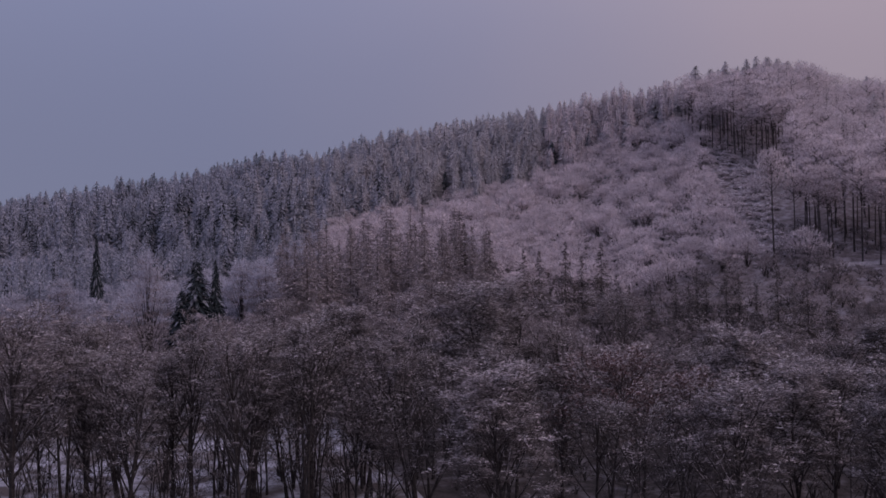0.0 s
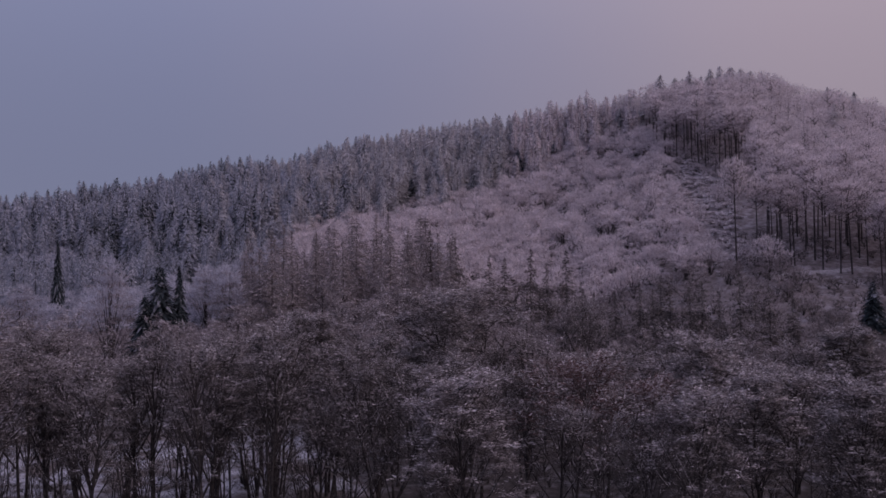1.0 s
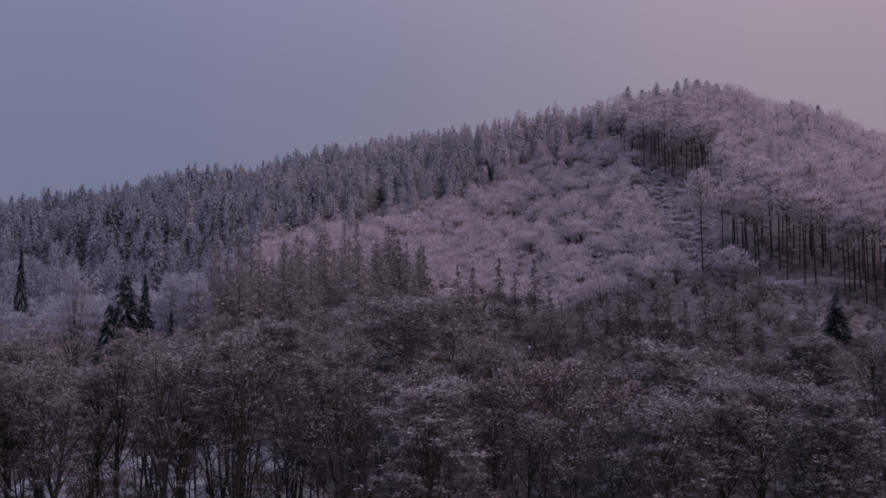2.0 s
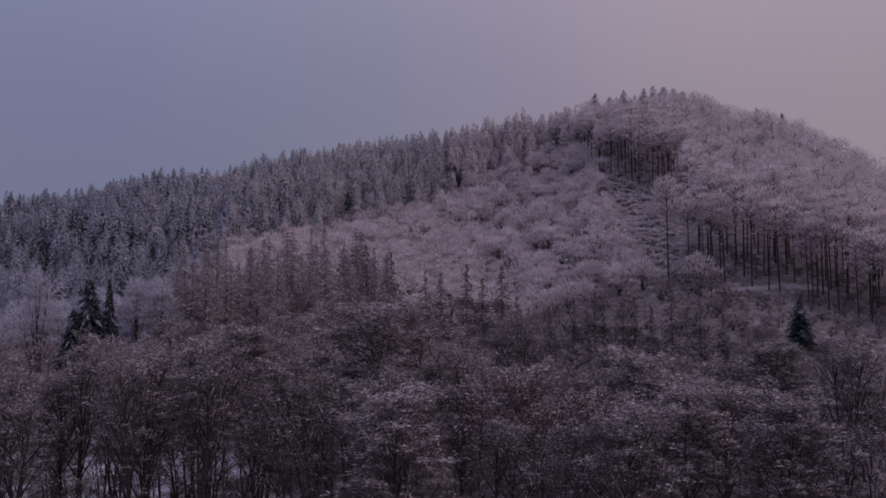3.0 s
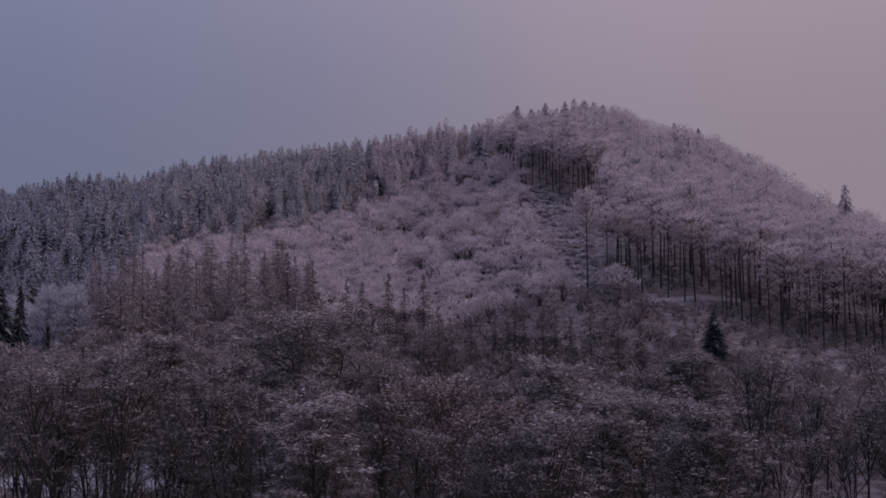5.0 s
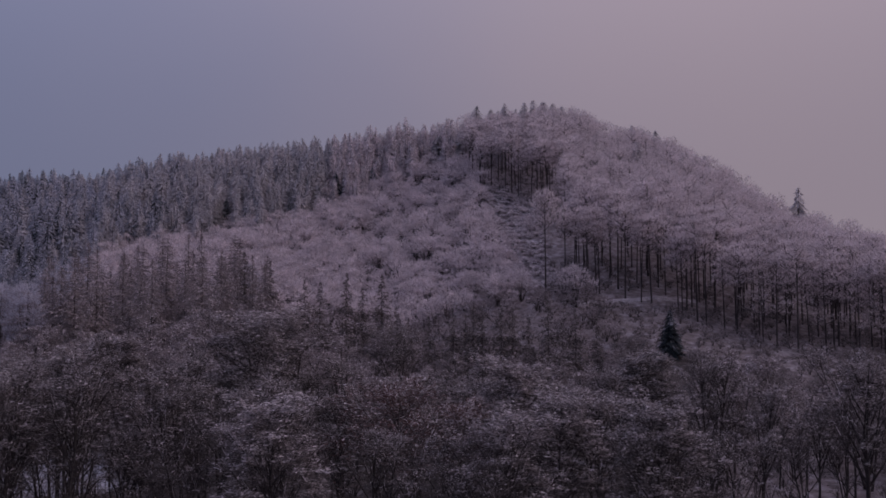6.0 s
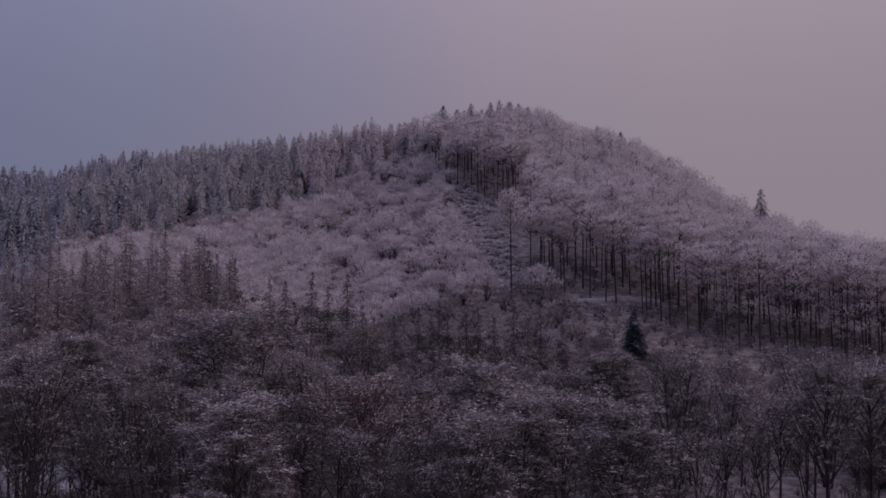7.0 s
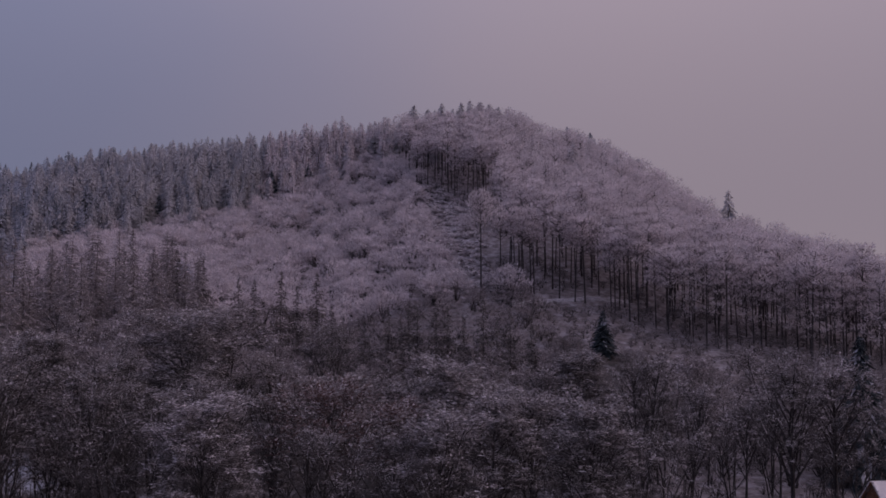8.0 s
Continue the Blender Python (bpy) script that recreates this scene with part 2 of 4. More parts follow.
def scatter(rng, b0, b1, d0, d1, gap, keep):
    """Plan points about gap apart between bearings and distances, where keep(bearing, distance) says so, on the ground."""
    r = np.arange(-d1, d1, gap)
    gx, gy = np.meshgrid(r, r[r > 0] if b0 > -90 and b1 < 90 else r)
    x = gx.ravel() + rng.uniform(-0.48, 0.48, gx.size) * gap
    y = gy.ravel() + rng.uniform(-0.48, 0.48, gx.size) * gap
    b, d = np.degrees(np.arctan2(x, y)), np.hypot(x, y)
    ok = (b > b0) & (b < b1) & (d > d0) & (d < d1)
    x, y, b, d = x[ok], y[ok], b[ok], d[ok]
    ok = keep(b, d)
    x, y = x[ok], y[ok]
    return np.stack([x, y, ground(x, y) - 0.05], 1)


rings = np.concatenate([[1, 20, 45, 70, 90], np.arange(100, 660, 5.0), np.geomspace(670, 4600, 26)])
bearings = np.radians(np.concatenate([np.arange(-180, -30, 3.0), np.arange(-30, 46, 0.5), np.arange(46, 180, 2.0)]))
rr, bb = np.meshgrid(rings, bearings, indexing="ij")
gx, gy = rr * np.sin(bb), rr * np.cos(bb)
verts = np.concatenate([np.stack([gx, gy, ground(gx, gy)], -1).reshape(-1, 3), [[0, 0, 0]]])
nb = len(bearings)
faces = []
for i in range(len(rings) - 1):
    a = i * nb + np.arange(nb)
    b = i * nb + (np.arange(nb) + 1) % nb
    faces += [np.stack([a, a + nb, b], 1), np.stack([b, a + nb, b + nb], 1)]
a = np.arange(nb)
faces.append(np.stack([np.full(nb, len(verts) - 1), a, (a + 1) % nb], 1))
faces = np.concatenate(faces)
centre = verts[faces].mean(1)
far_off, side = np.hypot(centre[:, 0], centre[:, 1]), np.degrees(np.arctan2(centre[:, 0], centre[:, 1]))
# the floor under the near trees is painted darker for their shade
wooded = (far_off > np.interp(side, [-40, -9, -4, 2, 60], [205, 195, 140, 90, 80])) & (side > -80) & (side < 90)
tagged(new("ground", mesh_of("ground", (verts, faces, np.where(wooded, np.where((far_off < 222) & (side > -9) & (side < 26), 2, 1), 0)), [MEADOW, FOREST_FLOOR, SHADED_LITTER], True)), "snow-covered valley floor and wooded hillside", "ground", kind="structure")


# ---- trees ----
def unit(v):
    return v / (np.linalg.norm(v) + 1e-9)


def frost_dome(t, c, r, k, rng, high=0.6, size=(0.5, 1.0), width=(0.16, 0.32), edge=0.15, pale=1, dull=2, rise=0.45, flecks=0.0):
    """A rounded spray of rimed twigs: they fan out from below c to a flattened dome. Rime and painted top light whiten
    its upper side, painted shade dulls the twigs beneath.
    """
    az = rng.uniform(0, 2 * np.pi, k)
    up = rng.uniform(-0.45, 1.0, k)
    ring = np.sqrt(np.clip(1 - up * up, 0.02, 1))
    n = np.stack([np.cos(az) * ring, np.sin(az) * ring, up], 1)
    lump = 1 + 0.16 * np.sin(3 * az + c[0]) + 0.12 * np.sin(5 * az + 2 * c[1])
    p = n * [1, 1, high] * (r * lump * rng.uniform(0.62, 1.0, k) ** 0.7)[:, None]
    d = p * [1, 1, min(1, 0.35 + rise)] + [0, 0, rise * r] + rng.normal(0, 0.24 * r, (k, 3)) * [1, 1, min(1, 0.5 + rise)]
    ln = rng.uniform(*size, k)
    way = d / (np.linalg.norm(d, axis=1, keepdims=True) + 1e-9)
    # pale above and dull below paints top light and underside shade
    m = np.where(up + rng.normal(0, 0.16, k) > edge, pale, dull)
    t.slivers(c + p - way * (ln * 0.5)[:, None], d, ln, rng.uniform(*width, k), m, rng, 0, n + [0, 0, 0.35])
    on = (rng.uniform(size=k) < flecks) & (up > edge - 0.1)
    if on.any():
        t.slivers(c + p[on] * 1.04 - way[on] * (ln[on] * 0.4)[:, None] + [0, 0, 0.05], d[on] * [1, 1, 0.6], ln[on] * 0.75, rng.uniform(1.0, 1.9, on.sum()) * width[0] * 1.5, 2, rng, 0.55)


def bare_tree(seed, height, spread, base=0.35, stems=1, limbs=11, twigs=70, snow=0.4, twig_w=0.05, subs=4, upright=0.85, bow=(-0.03, 0.025), clumps=0.0, stout=1.0, drape=1.2):
    """Arrays of the stem and of the crown of a leafless broadleaf tree. base: where the crown begins; spread: the
    crown's half width.
    bow: how far the limbs arch up (+) or sag before they rise (-). The twigs stand in level sprays along the boughs, a
    share of them (clumps) bent into rounded snow-laden tufts; stout: thickness of the wood; drape: how soon snow and
    painted light fade down the crown. Materials of the crown: 0 bark, 1 twigs, 2 snow, 3 paler outer twigs (rime and
    painted light), 4 laden twigs."""
    rng = np.random.default_rng(seed)
    wood, fine = Tris(), Tris()
    sprays = []
    each = max(3, round(limbs / stems))
    low = height * base

    def bough(pts, radii, sides):
        fine.tube(pts, radii, sides, 0)
        pts = np.asarray(pts)
        a, b = pts[:-1], pts[1:]
        up = np.clip((a[:, 2] - low) / (height - low), 0.05, 1)
        on = rng.uniform(size=len(a)) < min(snow, 0.8) * 1.3 * (0.35 + up)
        if on.any():
            fine.slivers(a[on] + [0, 0, radii[0] * 0.7 + 0.02], (b - a)[on], np.linalg.norm((b - a)[on], axis=1) * 1.05, np.maximum(radii[0] * 1.5, twig_w * 1.6), 2, rng, 0.95)

    for st in range(stems):
        lean = rng.normal(0, 0.05 + 0.09 * (stems > 1), 2)
        foot = np.array([*rng.normal(0, 0.25 * (stems > 1), 2), -0.3])
        hh = height * rng.uniform(0.76, 0.88)
        k = np.linspace(0, 1, 8)
        wob = np.cumsum(rng.normal(0, 0.010 * height, (8, 2)), axis=0) * k[:, None]
        pts = np.stack([foot[0] + lean[0] * hh * k + wob[:, 0], foot[1] + lean[1] * hh * k + wob[:, 1], foot[2] + hh * k], 1)
        r0 = height * 0.0115 * stout / stems ** 0.5
        wood.tube(pts, r0 * (1.25 - 1.1 * k ** 0.7) + 0.015, 6)
        sprays.append((pts[-1], np.array([lean[0], lean[1], 1.0]), 0.34 * spread + 0.5))
        for i in range(each):
            u = base + (0.97 - base) * (i + rng.uniform(0, 0.9)) / each
            p0 = np.array([np.interp(u, k, pts[:, j]) for j in range(3)])
            az = 2.4 * i + rng.uniform(-0.5, 0.5) + st
            rel = (u - base) / (1 - base)
            out = spread * math.sin(math.pi * (0.33 + 0.60 * rel)) ** 0.8 * rng.uniform(0.62, 1.1)
            end = p0 + np.array([math.cos(az) * out, math.sin(az) * out, out * upright * rng.uniform(0.6, 1.45) + 0.03 * height])
            end[2] = min(end[2], height * rng.uniform(0.88, 0.98))
            mid = p0 * 0.55 + end * 0.45 + np.array([0, 0, rng.uniform(*bow) * height]) + rng.normal(0, 0.2, 3)
            q = np.linspace(0, 1, 5)[:, None]
            lr = r0 * (0.46 - 0.2 * rel) * (1 - 0.82 * np.linspace(0, 1, 5)) + 0.014
            bough((1 - q) ** 2 * p0 + 2 * q * (1 - q) * mid + q * q * end, lr, 4)
            ahead = unit(end - mid)
            sprays.append((end - ahead * 0.1 * spread, ahead, 0.30 * spread + 0.4))
            for j in range(subs):
                w = 0.3 + 0.65 * (j + rng.uniform(0, 0.8)) / subs
                s0 = (1 - w) ** 2 * p0 + 2 * w * (1 - w) * mid + w * w * end
                side = np.array([-ahead[1], ahead[0], 0]) * (1 if j % 2 else -1)
                sd = unit(ahead * 0.8 + side * rng.uniform(0.4, 1.1) + [0, 0, rng.uniform(-0.3, 0.6)])
                s1 = s0 + sd * (out * rng.uniform(0.28, 0.5) + 0.4)
                s1[2] = min(s1[2], height * rng.uniform(0.9, 1.0))
                bough([s0, (s0 + s1) / 2 + rng.normal(0, 0.08, 3), s1], [lr[2] * 0.55, lr[2] * 0.38, 0.014], 3)
                sprays.append((s0 * 0.3 + s1 * 0.7, sd, (0.21 * spread + 0.3) * rng.uniform(0.75, 1.25)))
    middle, half = np.array([0, 0, low + 0.42 * (height - low)]), np.array([spread, spread, 0.58 * (height - low)])
    for c, way, r in sprays:
        n = max(12, int(twigs * rng.uniform(0.7, 1.3)))
        o = rng.normal(0, 0.38, (n, 3)) * [1, 1, 0.42]
        p = c + o * r + way * rng.uniform(-0.5, 0.4, n)[:, None] * r
        q = (p - middle) / half
        if rng.uniform() < clumps:
            # low and inner tufts stay dull: less snow, plus painted shade
            w = (c - middle) / half
            bare = 1 - np.clip((np.linalg.norm(w) - 0.3) / 0.5, 0, 1) * np.clip(0.45 + 0.8 * w[2], 0, 1)
            for _ in range(2):
                tuft = c + rng.normal(0, 0.42, 3) * r * [1, 1, 0.6]
                frost_dome(fine, tuft, r * rng.uniform(0.4, 0.75), n // 2, rng, 0.7, (0.16 + 0.10 * r, 0.36 + 0.22 * r), (twig_w, twig_w * 2.0), -0.35 + drape * bare, 4, 1, -0.05, min(0.4, 0.17 * snow))
            n, p, o, q = n // 4, p[:n // 4], o[:n // 4], q[:n // 4]
        # twigs pale towards the outer top: rime, and shade painted inside the crown
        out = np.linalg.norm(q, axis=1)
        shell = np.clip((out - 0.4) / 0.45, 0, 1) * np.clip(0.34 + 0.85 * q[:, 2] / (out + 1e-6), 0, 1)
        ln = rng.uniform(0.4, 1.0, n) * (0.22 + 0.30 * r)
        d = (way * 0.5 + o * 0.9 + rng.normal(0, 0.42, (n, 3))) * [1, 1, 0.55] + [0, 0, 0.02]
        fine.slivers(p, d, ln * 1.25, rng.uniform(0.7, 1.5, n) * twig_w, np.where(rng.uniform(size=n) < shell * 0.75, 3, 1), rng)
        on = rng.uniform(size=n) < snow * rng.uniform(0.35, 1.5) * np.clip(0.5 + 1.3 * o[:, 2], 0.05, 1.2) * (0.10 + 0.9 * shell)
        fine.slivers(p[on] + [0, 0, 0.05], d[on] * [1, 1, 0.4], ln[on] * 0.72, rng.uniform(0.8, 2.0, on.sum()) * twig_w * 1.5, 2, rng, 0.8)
    return wood.arrays(), fine.arrays()


def spruce(seed, height, spread, tiers, arms, frost=0.5, fingers=0, feathers=2):
    """Arrays of the stem and boughs of a spruce; some boughs are white with frost. Boughs: 0 needles, 1 frost."""
    rng = np.random.default_rng(seed)
    wood, t = Tris(), Tris()
    wood.tube([(0, 0, -0.5), (0, 0, height * 0.5), (0, 0, height * 0.97)], [height * 0.013, height * 0.008, 0.02], 4)
    side_frost = rng.normal(0, 0.25, 7)
    for i in range(tiers * arms):
        rel = (i + rng.uniform(0, 2.0)) / (tiers * arms + 2)
        z = height * (0.06 + 0.91 * rel)
        az = i * 2.39996 + rng.uniform(-0.4, 0.4)
        o = np.array([math.cos(az), math.sin(az), 0])
        s = np.array([-o[1], o[0], 0])
        ln = (spread * (1 - rel) ** (0.85 if fingers else 0.6) + 0.3) * rng.uniform(0.6, 1.15)
        drop = ln * rng.uniform(0.05, 0.6)
        p0, p1 = np.array([0, 0, z + 0.35 * ln]), o * ln + [0, 0, z - drop]
        white = int(rng.uniform() < frost + side_frost[int(az * 7 / 6.2832) % 7] * (0 if fingers else 1))
        if fingers:
            w = (0.24 * ln + 0.12) * rng.uniform(0.6, 1.2) * 0.36
            tilt = np.array([0, 0, w * rng.uniform(-0.7, 0.7)])
            m = o * ln * 0.6 + [0, 0, z - drop * 0.25]
            t.add([p0, m - s * w - tilt, m + s * w + tilt, p1], [(0, 1, 2), (1, 3, 2)], white)
            n = fingers
            u = rng.uniform(0.25, 1, n)[:, None]
            d = o + s * rng.uniform(-1.2, 1.2, n)[:, None] + np.array([0, 0, -0.5])
            t.slivers(p0 * (1 - u) + p1 * u, d, rng.uniform(0.25, 0.6, n) * (0.3 + 0.25 * ln), 0.11, rng.choice([0, 0, 0, 0, 0, 1], n), rng)
        else:
            # a bough is a few overlapping sprays that widen from the stem and droop
            n = feathers
            turn = rng.uniform(-0.45, 0.45, n)[:, None]
            u = rng.uniform(0.0, 0.3, n)[:, None]
            start = p0 * (1 - u) + p1 * u
            end = p0 + (p1 - p0) * rng.uniform(0.8, 1.05, n)[:, None] + s * turn * ln
            w = rng.uniform(0.20, 0.34, n)[:, None] * (0.45 + 0.3 * ln)
            cross = s + o * rng.uniform(-0.3, 0.3, n)[:, None] + np.array([0, 0, 1.0]) * rng.uniform(-0.5, 0.5, n)[:, None]
            v = np.stack([start, end - cross * w, end + cross * w], 1).reshape(-1, 3)
            t.add(v, np.arange(3 * n).reshape(-1, 3), np.where(rng.uniform(size=n) < 0.85, white, 1 - white))
    t.slivers([[0, 0, height * 0.90]] * 4, rng.normal(0, 0.10, (4, 3)) + [0, 0, 1], height * 0.09, 0.45 if not fingers else 0.2, (rng.uniform(size=4) < frost).astype(int), rng)
    return wood.arrays(), t.arrays()


def larch(seed, height, spread, whorls, arms, twigs=5, taper=0.8, tones=(0, 0, 1, 1, 1, 2)):
    """A bare larch: straight stem, thin level boughs with hanging twigs, some rime."""
    rng = np.random.default_rng(seed)
    wood, fine = Tris(), Tris()
    wood.tube([(0, 0, -0.5), (rng.normal(0, 0.15), rng.normal(0, 0.15), height * 0.5), (0, 0, height)], [height * 0.007, height * 0.0045, 0.02], 5)
    for i in range(whorls * arms):
        rel = rng.uniform(0, 1) ** 1.15
        z = height * (0.12 + 0.86 * rel)
        az = rng.uniform(0, 6.283)
        ln = (spread * (1 - rel) ** taper + 0.25) * rng.uniform(0.45, 1.15)
        d = np.array([math.cos(az), math.sin(az), rng.uniform(-0.45, 0.05)])
        p0 = np.array([0, 0, z])
        fine.slivers([p0], [d], ln, 0.09 + 0.03 * ln, 0, rng)
        u = rng.uniform(0.25, 1.05, twigs)[:, None]
        fine.slivers(p0 + d * ln * u, d * 0.55 + rng.normal(0, 0.5, (twigs, 3)) - [0, 0, 0.22], rng.uniform(0.5, 1.0, twigs) * (0.32 + 0.24 * ln), 0.13 + 0.03 * ln, rng.choice(tones, twigs), rng)
    return wood.arrays(), fine.arrays()


def frosted_bush(seed, height, spread, n, lobes=8, wide=1.0):
    """A rimed young broadleaf tree: domes of upward twigs, whitest on top. Material 0 bark, 1 frost, 2 darker twigs."""
    rng = np.random.default_rng(seed)
    t = Tris()
    for i in range(lobes):
        az, rel = 2.4 * i + rng.uniform(-0.4, 0.4), (i + 0.5) / lobes
        out = spread * 0.74 * math.sqrt(1 - rel ** 1.5) * rng.uniform(0.75, 1.15)
        c = np.array([math.cos(az) * out, math.sin(az) * out, height * (0.34 + 0.48 * rel + rng.uniform(-0.07, 0.07))])
        t.tube([(0, 0, -0.4), (c[0] * 0.35, c[1] * 0.35, c[2] * 0.5), tuple(c)], [0.10, 0.06, 0.02], 3)
        r = spread * rng.uniform(0.34, 0.54)
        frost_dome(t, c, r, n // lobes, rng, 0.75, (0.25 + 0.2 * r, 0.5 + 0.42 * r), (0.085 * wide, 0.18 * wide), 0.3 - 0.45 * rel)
    return t.arrays()


def tall_beech(seed, height, spread, n, base=0.55, fans=16, stem=1.0):
    """A forest beech: clean stem below, rimed crown in layered domes above. Stem arrays and crown arrays (0 bark, 1 frost, 2 twigs)."""
    rng = np.random.default_rng(seed)
    wood, fine = Tris(), Tris()
    lean = rng.normal(0, 0.02, 2) * height
    pts = [(0, 0, -0.6), (lean[0] * 0.3, lean[1] * 0.3, height * 0.3), (lean[0] * 0.7, lean[1] * 0.7, height * 0.62), (lean[0], lean[1], height * 0.88)]
    wood.tube(pts, [height * 0.009 * stem, height * 0.007 * stem, height * 0.005 * stem, 0.03], 6)
    for i in range(fans):
        rel = (i + rng.uniform(0, 0.8)) / fans
        z0 = height * (base - 0.04 + (0.90 - base) * rel)
        az = 2.4 * i + rng.uniform(-0.4, 0.4)
        out = spread * math.sin(math.pi * (0.26 + 0.66 * rel)) * rng.uniform(0.55, 1.1)
        end = np.array([lean[0] + math.cos(az) * out, lean[1] + math.sin(az) * out, z0 + height * rng.uniform(0.03, 0.10)])
        root = np.array([lean[0] * 0.8, lean[1] * 0.8, z0 - 0.02 * height])
        fine.tube([root, root * 0.5 + end * 0.5 + [0, 0, -0.15], end], [0.10, 0.07, 0.02], 3, 0)
        r = spread * rng.uniform(0.38, 0.56)
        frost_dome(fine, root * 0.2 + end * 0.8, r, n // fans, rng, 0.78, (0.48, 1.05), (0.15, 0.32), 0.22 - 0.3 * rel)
    return wood.arrays(), fine.arrays()


def tree_thing(name, wood, crown, wood_mats, crown_mats, m, label, category, group=""):
    ob = new(name)
    ob.matrix_basis = m
    part("trunk", mesh_of("trunk", wood, wood_mats, True), ob)
    part("crown", mesh_of("crown", crown, crown_mats), ob)
    return tagged(ob, label, category, group)


def set_at(p, turn, scale):
    return Matrix.Translation(p) @ Matrix.Rotation(turn, 4, "Z") @ Matrix.Diagonal((*scale, 1)).to_4x4()


def place_all(protos, places, rng, size):
    """Copies of the prototypes at the plan points; the first stands are the prototypes themselves."""
    for i, p in enumerate(places):
        src = protos[i % len(protos)]
        h = rng.uniform(*size)
        w = h * rng.uniform(0.88, 1.15)
        m = set_at(Vector(p), rng.uniform(0, 6.28), (w, w, h))
        if i < len(protos):
            src.matrix_basis = m
        else:
            ob = copy_thing(src, Matrix.Identity(4))
            ob.matrix_basis = m


RNG = np.random.default_rng(7)

# near belt of leafless trees along the valley floor
NEAR = [
    ("tall", bare_tree(11, 22.5, 3.5, 0.34, 1, 18, 60, 1.3, 0.054, upright=1.9, clumps=0.35, drape=0.85)),
    ("tall", bare_tree(12, 23.0, 3.4, 0.36, 2, 18, 58, 1.3, 0.054, upright=1.9, clumps=0.3, drape=0.85)),
    ("tall", bare_tree(13, 21.5, 3.8, 0.32, 1, 18, 60, 1.3, 0.054, upright=1.6, clumps=0.35, drape=0.85)),
    ("broad", bare_tree(14, 17.5, 4.6, 0.2, 2, 20, 76, 0.9, 0.054, upright=1.45, clumps=0.35)),
    ("broad", bare_tree(15, 17.0, 5.0, 0.16, 1, 22, 80, 1.1, 0.054, upright=1.2, clumps=0.65, drape=1.0)),
    ("tall", bare_tree(16, 23.0, 4.0, 0.34, 1, 22, 84, 1.2, upright=1.7, clumps=0.5, stout=1.2, drape=0.85)),
    ("dome", bare_tree(17, 19.4, 4.7, 0.12, 1, 28, 110, 1.3, 0.054, upright=1.15, bow=(0.0, 0.06), clumps=0.75, drape=0.9)),
    ("russet", bare_tree(18, 18.0, 5.0, 0.18, 2, 22, 90, 0.8, 0.056, upright=1.2, clumps=0.35)),
    ("oak", bare_tree(19, 24.0, 8.6, 0.22, 2, 24, 130, 1.5, 0.075, 5, upright=0.95, bow=(0.0, 0.05), clumps=0.85, stout=1.1, drape=1.0)),
]
LABELS = {"dome": "round leafless tree with its dense crown whitened by snow", "tall": "bare dark broadleaf tree dusted with snow on the valley floor", "broad": "broad leafless tree with snow caught in its dense twigs",
          "russet": "broad tree still holding dull russet leaves under snow", "oak": "great spreading leafless oak with snow on its upper boughs"}
near_protos = [
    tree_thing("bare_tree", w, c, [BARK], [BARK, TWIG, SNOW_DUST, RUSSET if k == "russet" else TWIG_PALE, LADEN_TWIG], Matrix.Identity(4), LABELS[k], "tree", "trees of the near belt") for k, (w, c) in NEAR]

# trees that stand out: prototype, bearing, distance, scale
PICKED = [
    (6, 3.2, 92, 1.0), (6, 24.2, 95, 0.95), (6, 23.6, 138, 1.04), (0, 29.1, 112, 0.85), (5, 34.6, 112, 0.92), (4, 16.0, 90, 0.98), (6, 18.9, 104, 0.95), (8, 1.8, 152, 1.02),
    (7, 8.5, 100, 1.05), (7, 12.4, 106, 0.9), (6, 15.9, 124, 1.08), (6, -5.6, 156, 1.1), (6, 28.0, 150, 0.62), (3, 12.5, 92, 0.85), (1, -14.0, 112, 0.98), (2, -17.6, 116, 1.0), (1, -20.4, 113, 0.97), (0, -10.8, 110, 1.03), (5, -7.6, 112, 1.0),
    (2, -4.6, 116, 1.0), (0, -1.8, 118, 0.95), (2, -23.0, 108, 1.25), (0, 32.2, 130, 0.68), (3, 26.6, 102, 0.78), (0, 6.3, 108, 0.8), (3, 37.0, 128, 0.85), (5, 36.7, 118, 0.9), (2, 27.0, 150, 0.86), (4, 20.6, 112, 1.0), (3, 10.4, 122, 1.05), (3, 10.0, 196, 1.0), (2, 26.4, 180, 0.7),
]
used = set()
for k, b, d, sc in PICKED:
    m = set_at(spot(b, d), b * 1.7 + d, (sc, sc, sc))
    if k in used:
        copy_thing(near_protos[k], Matrix.Identity(4)).matrix_basis = m
    else:
        near_protos[k].matrix_basis = m
        used.add(k)
taken = np.array([spot(b, d)[:2] for _, b, d, _ in PICKED])


def free(places, gap):
    d = np.hypot(places[:, None, 0] - taken[None, :, 0], places[:, None, 1] - taken[None, :, 1]).min(1)
    return places[d > gap]


def near_keep(b, d):
    sparse = np.random.default_rng(3).uniform(size=len(b))
    left = (b < -3) & (d > 98) & (d < 132)
    mid = (b >= -3) & (b < 24) & (d > 97)
    right = (b >= 24) & (d > 112) & (sparse < 0.3)
    return left | mid | right


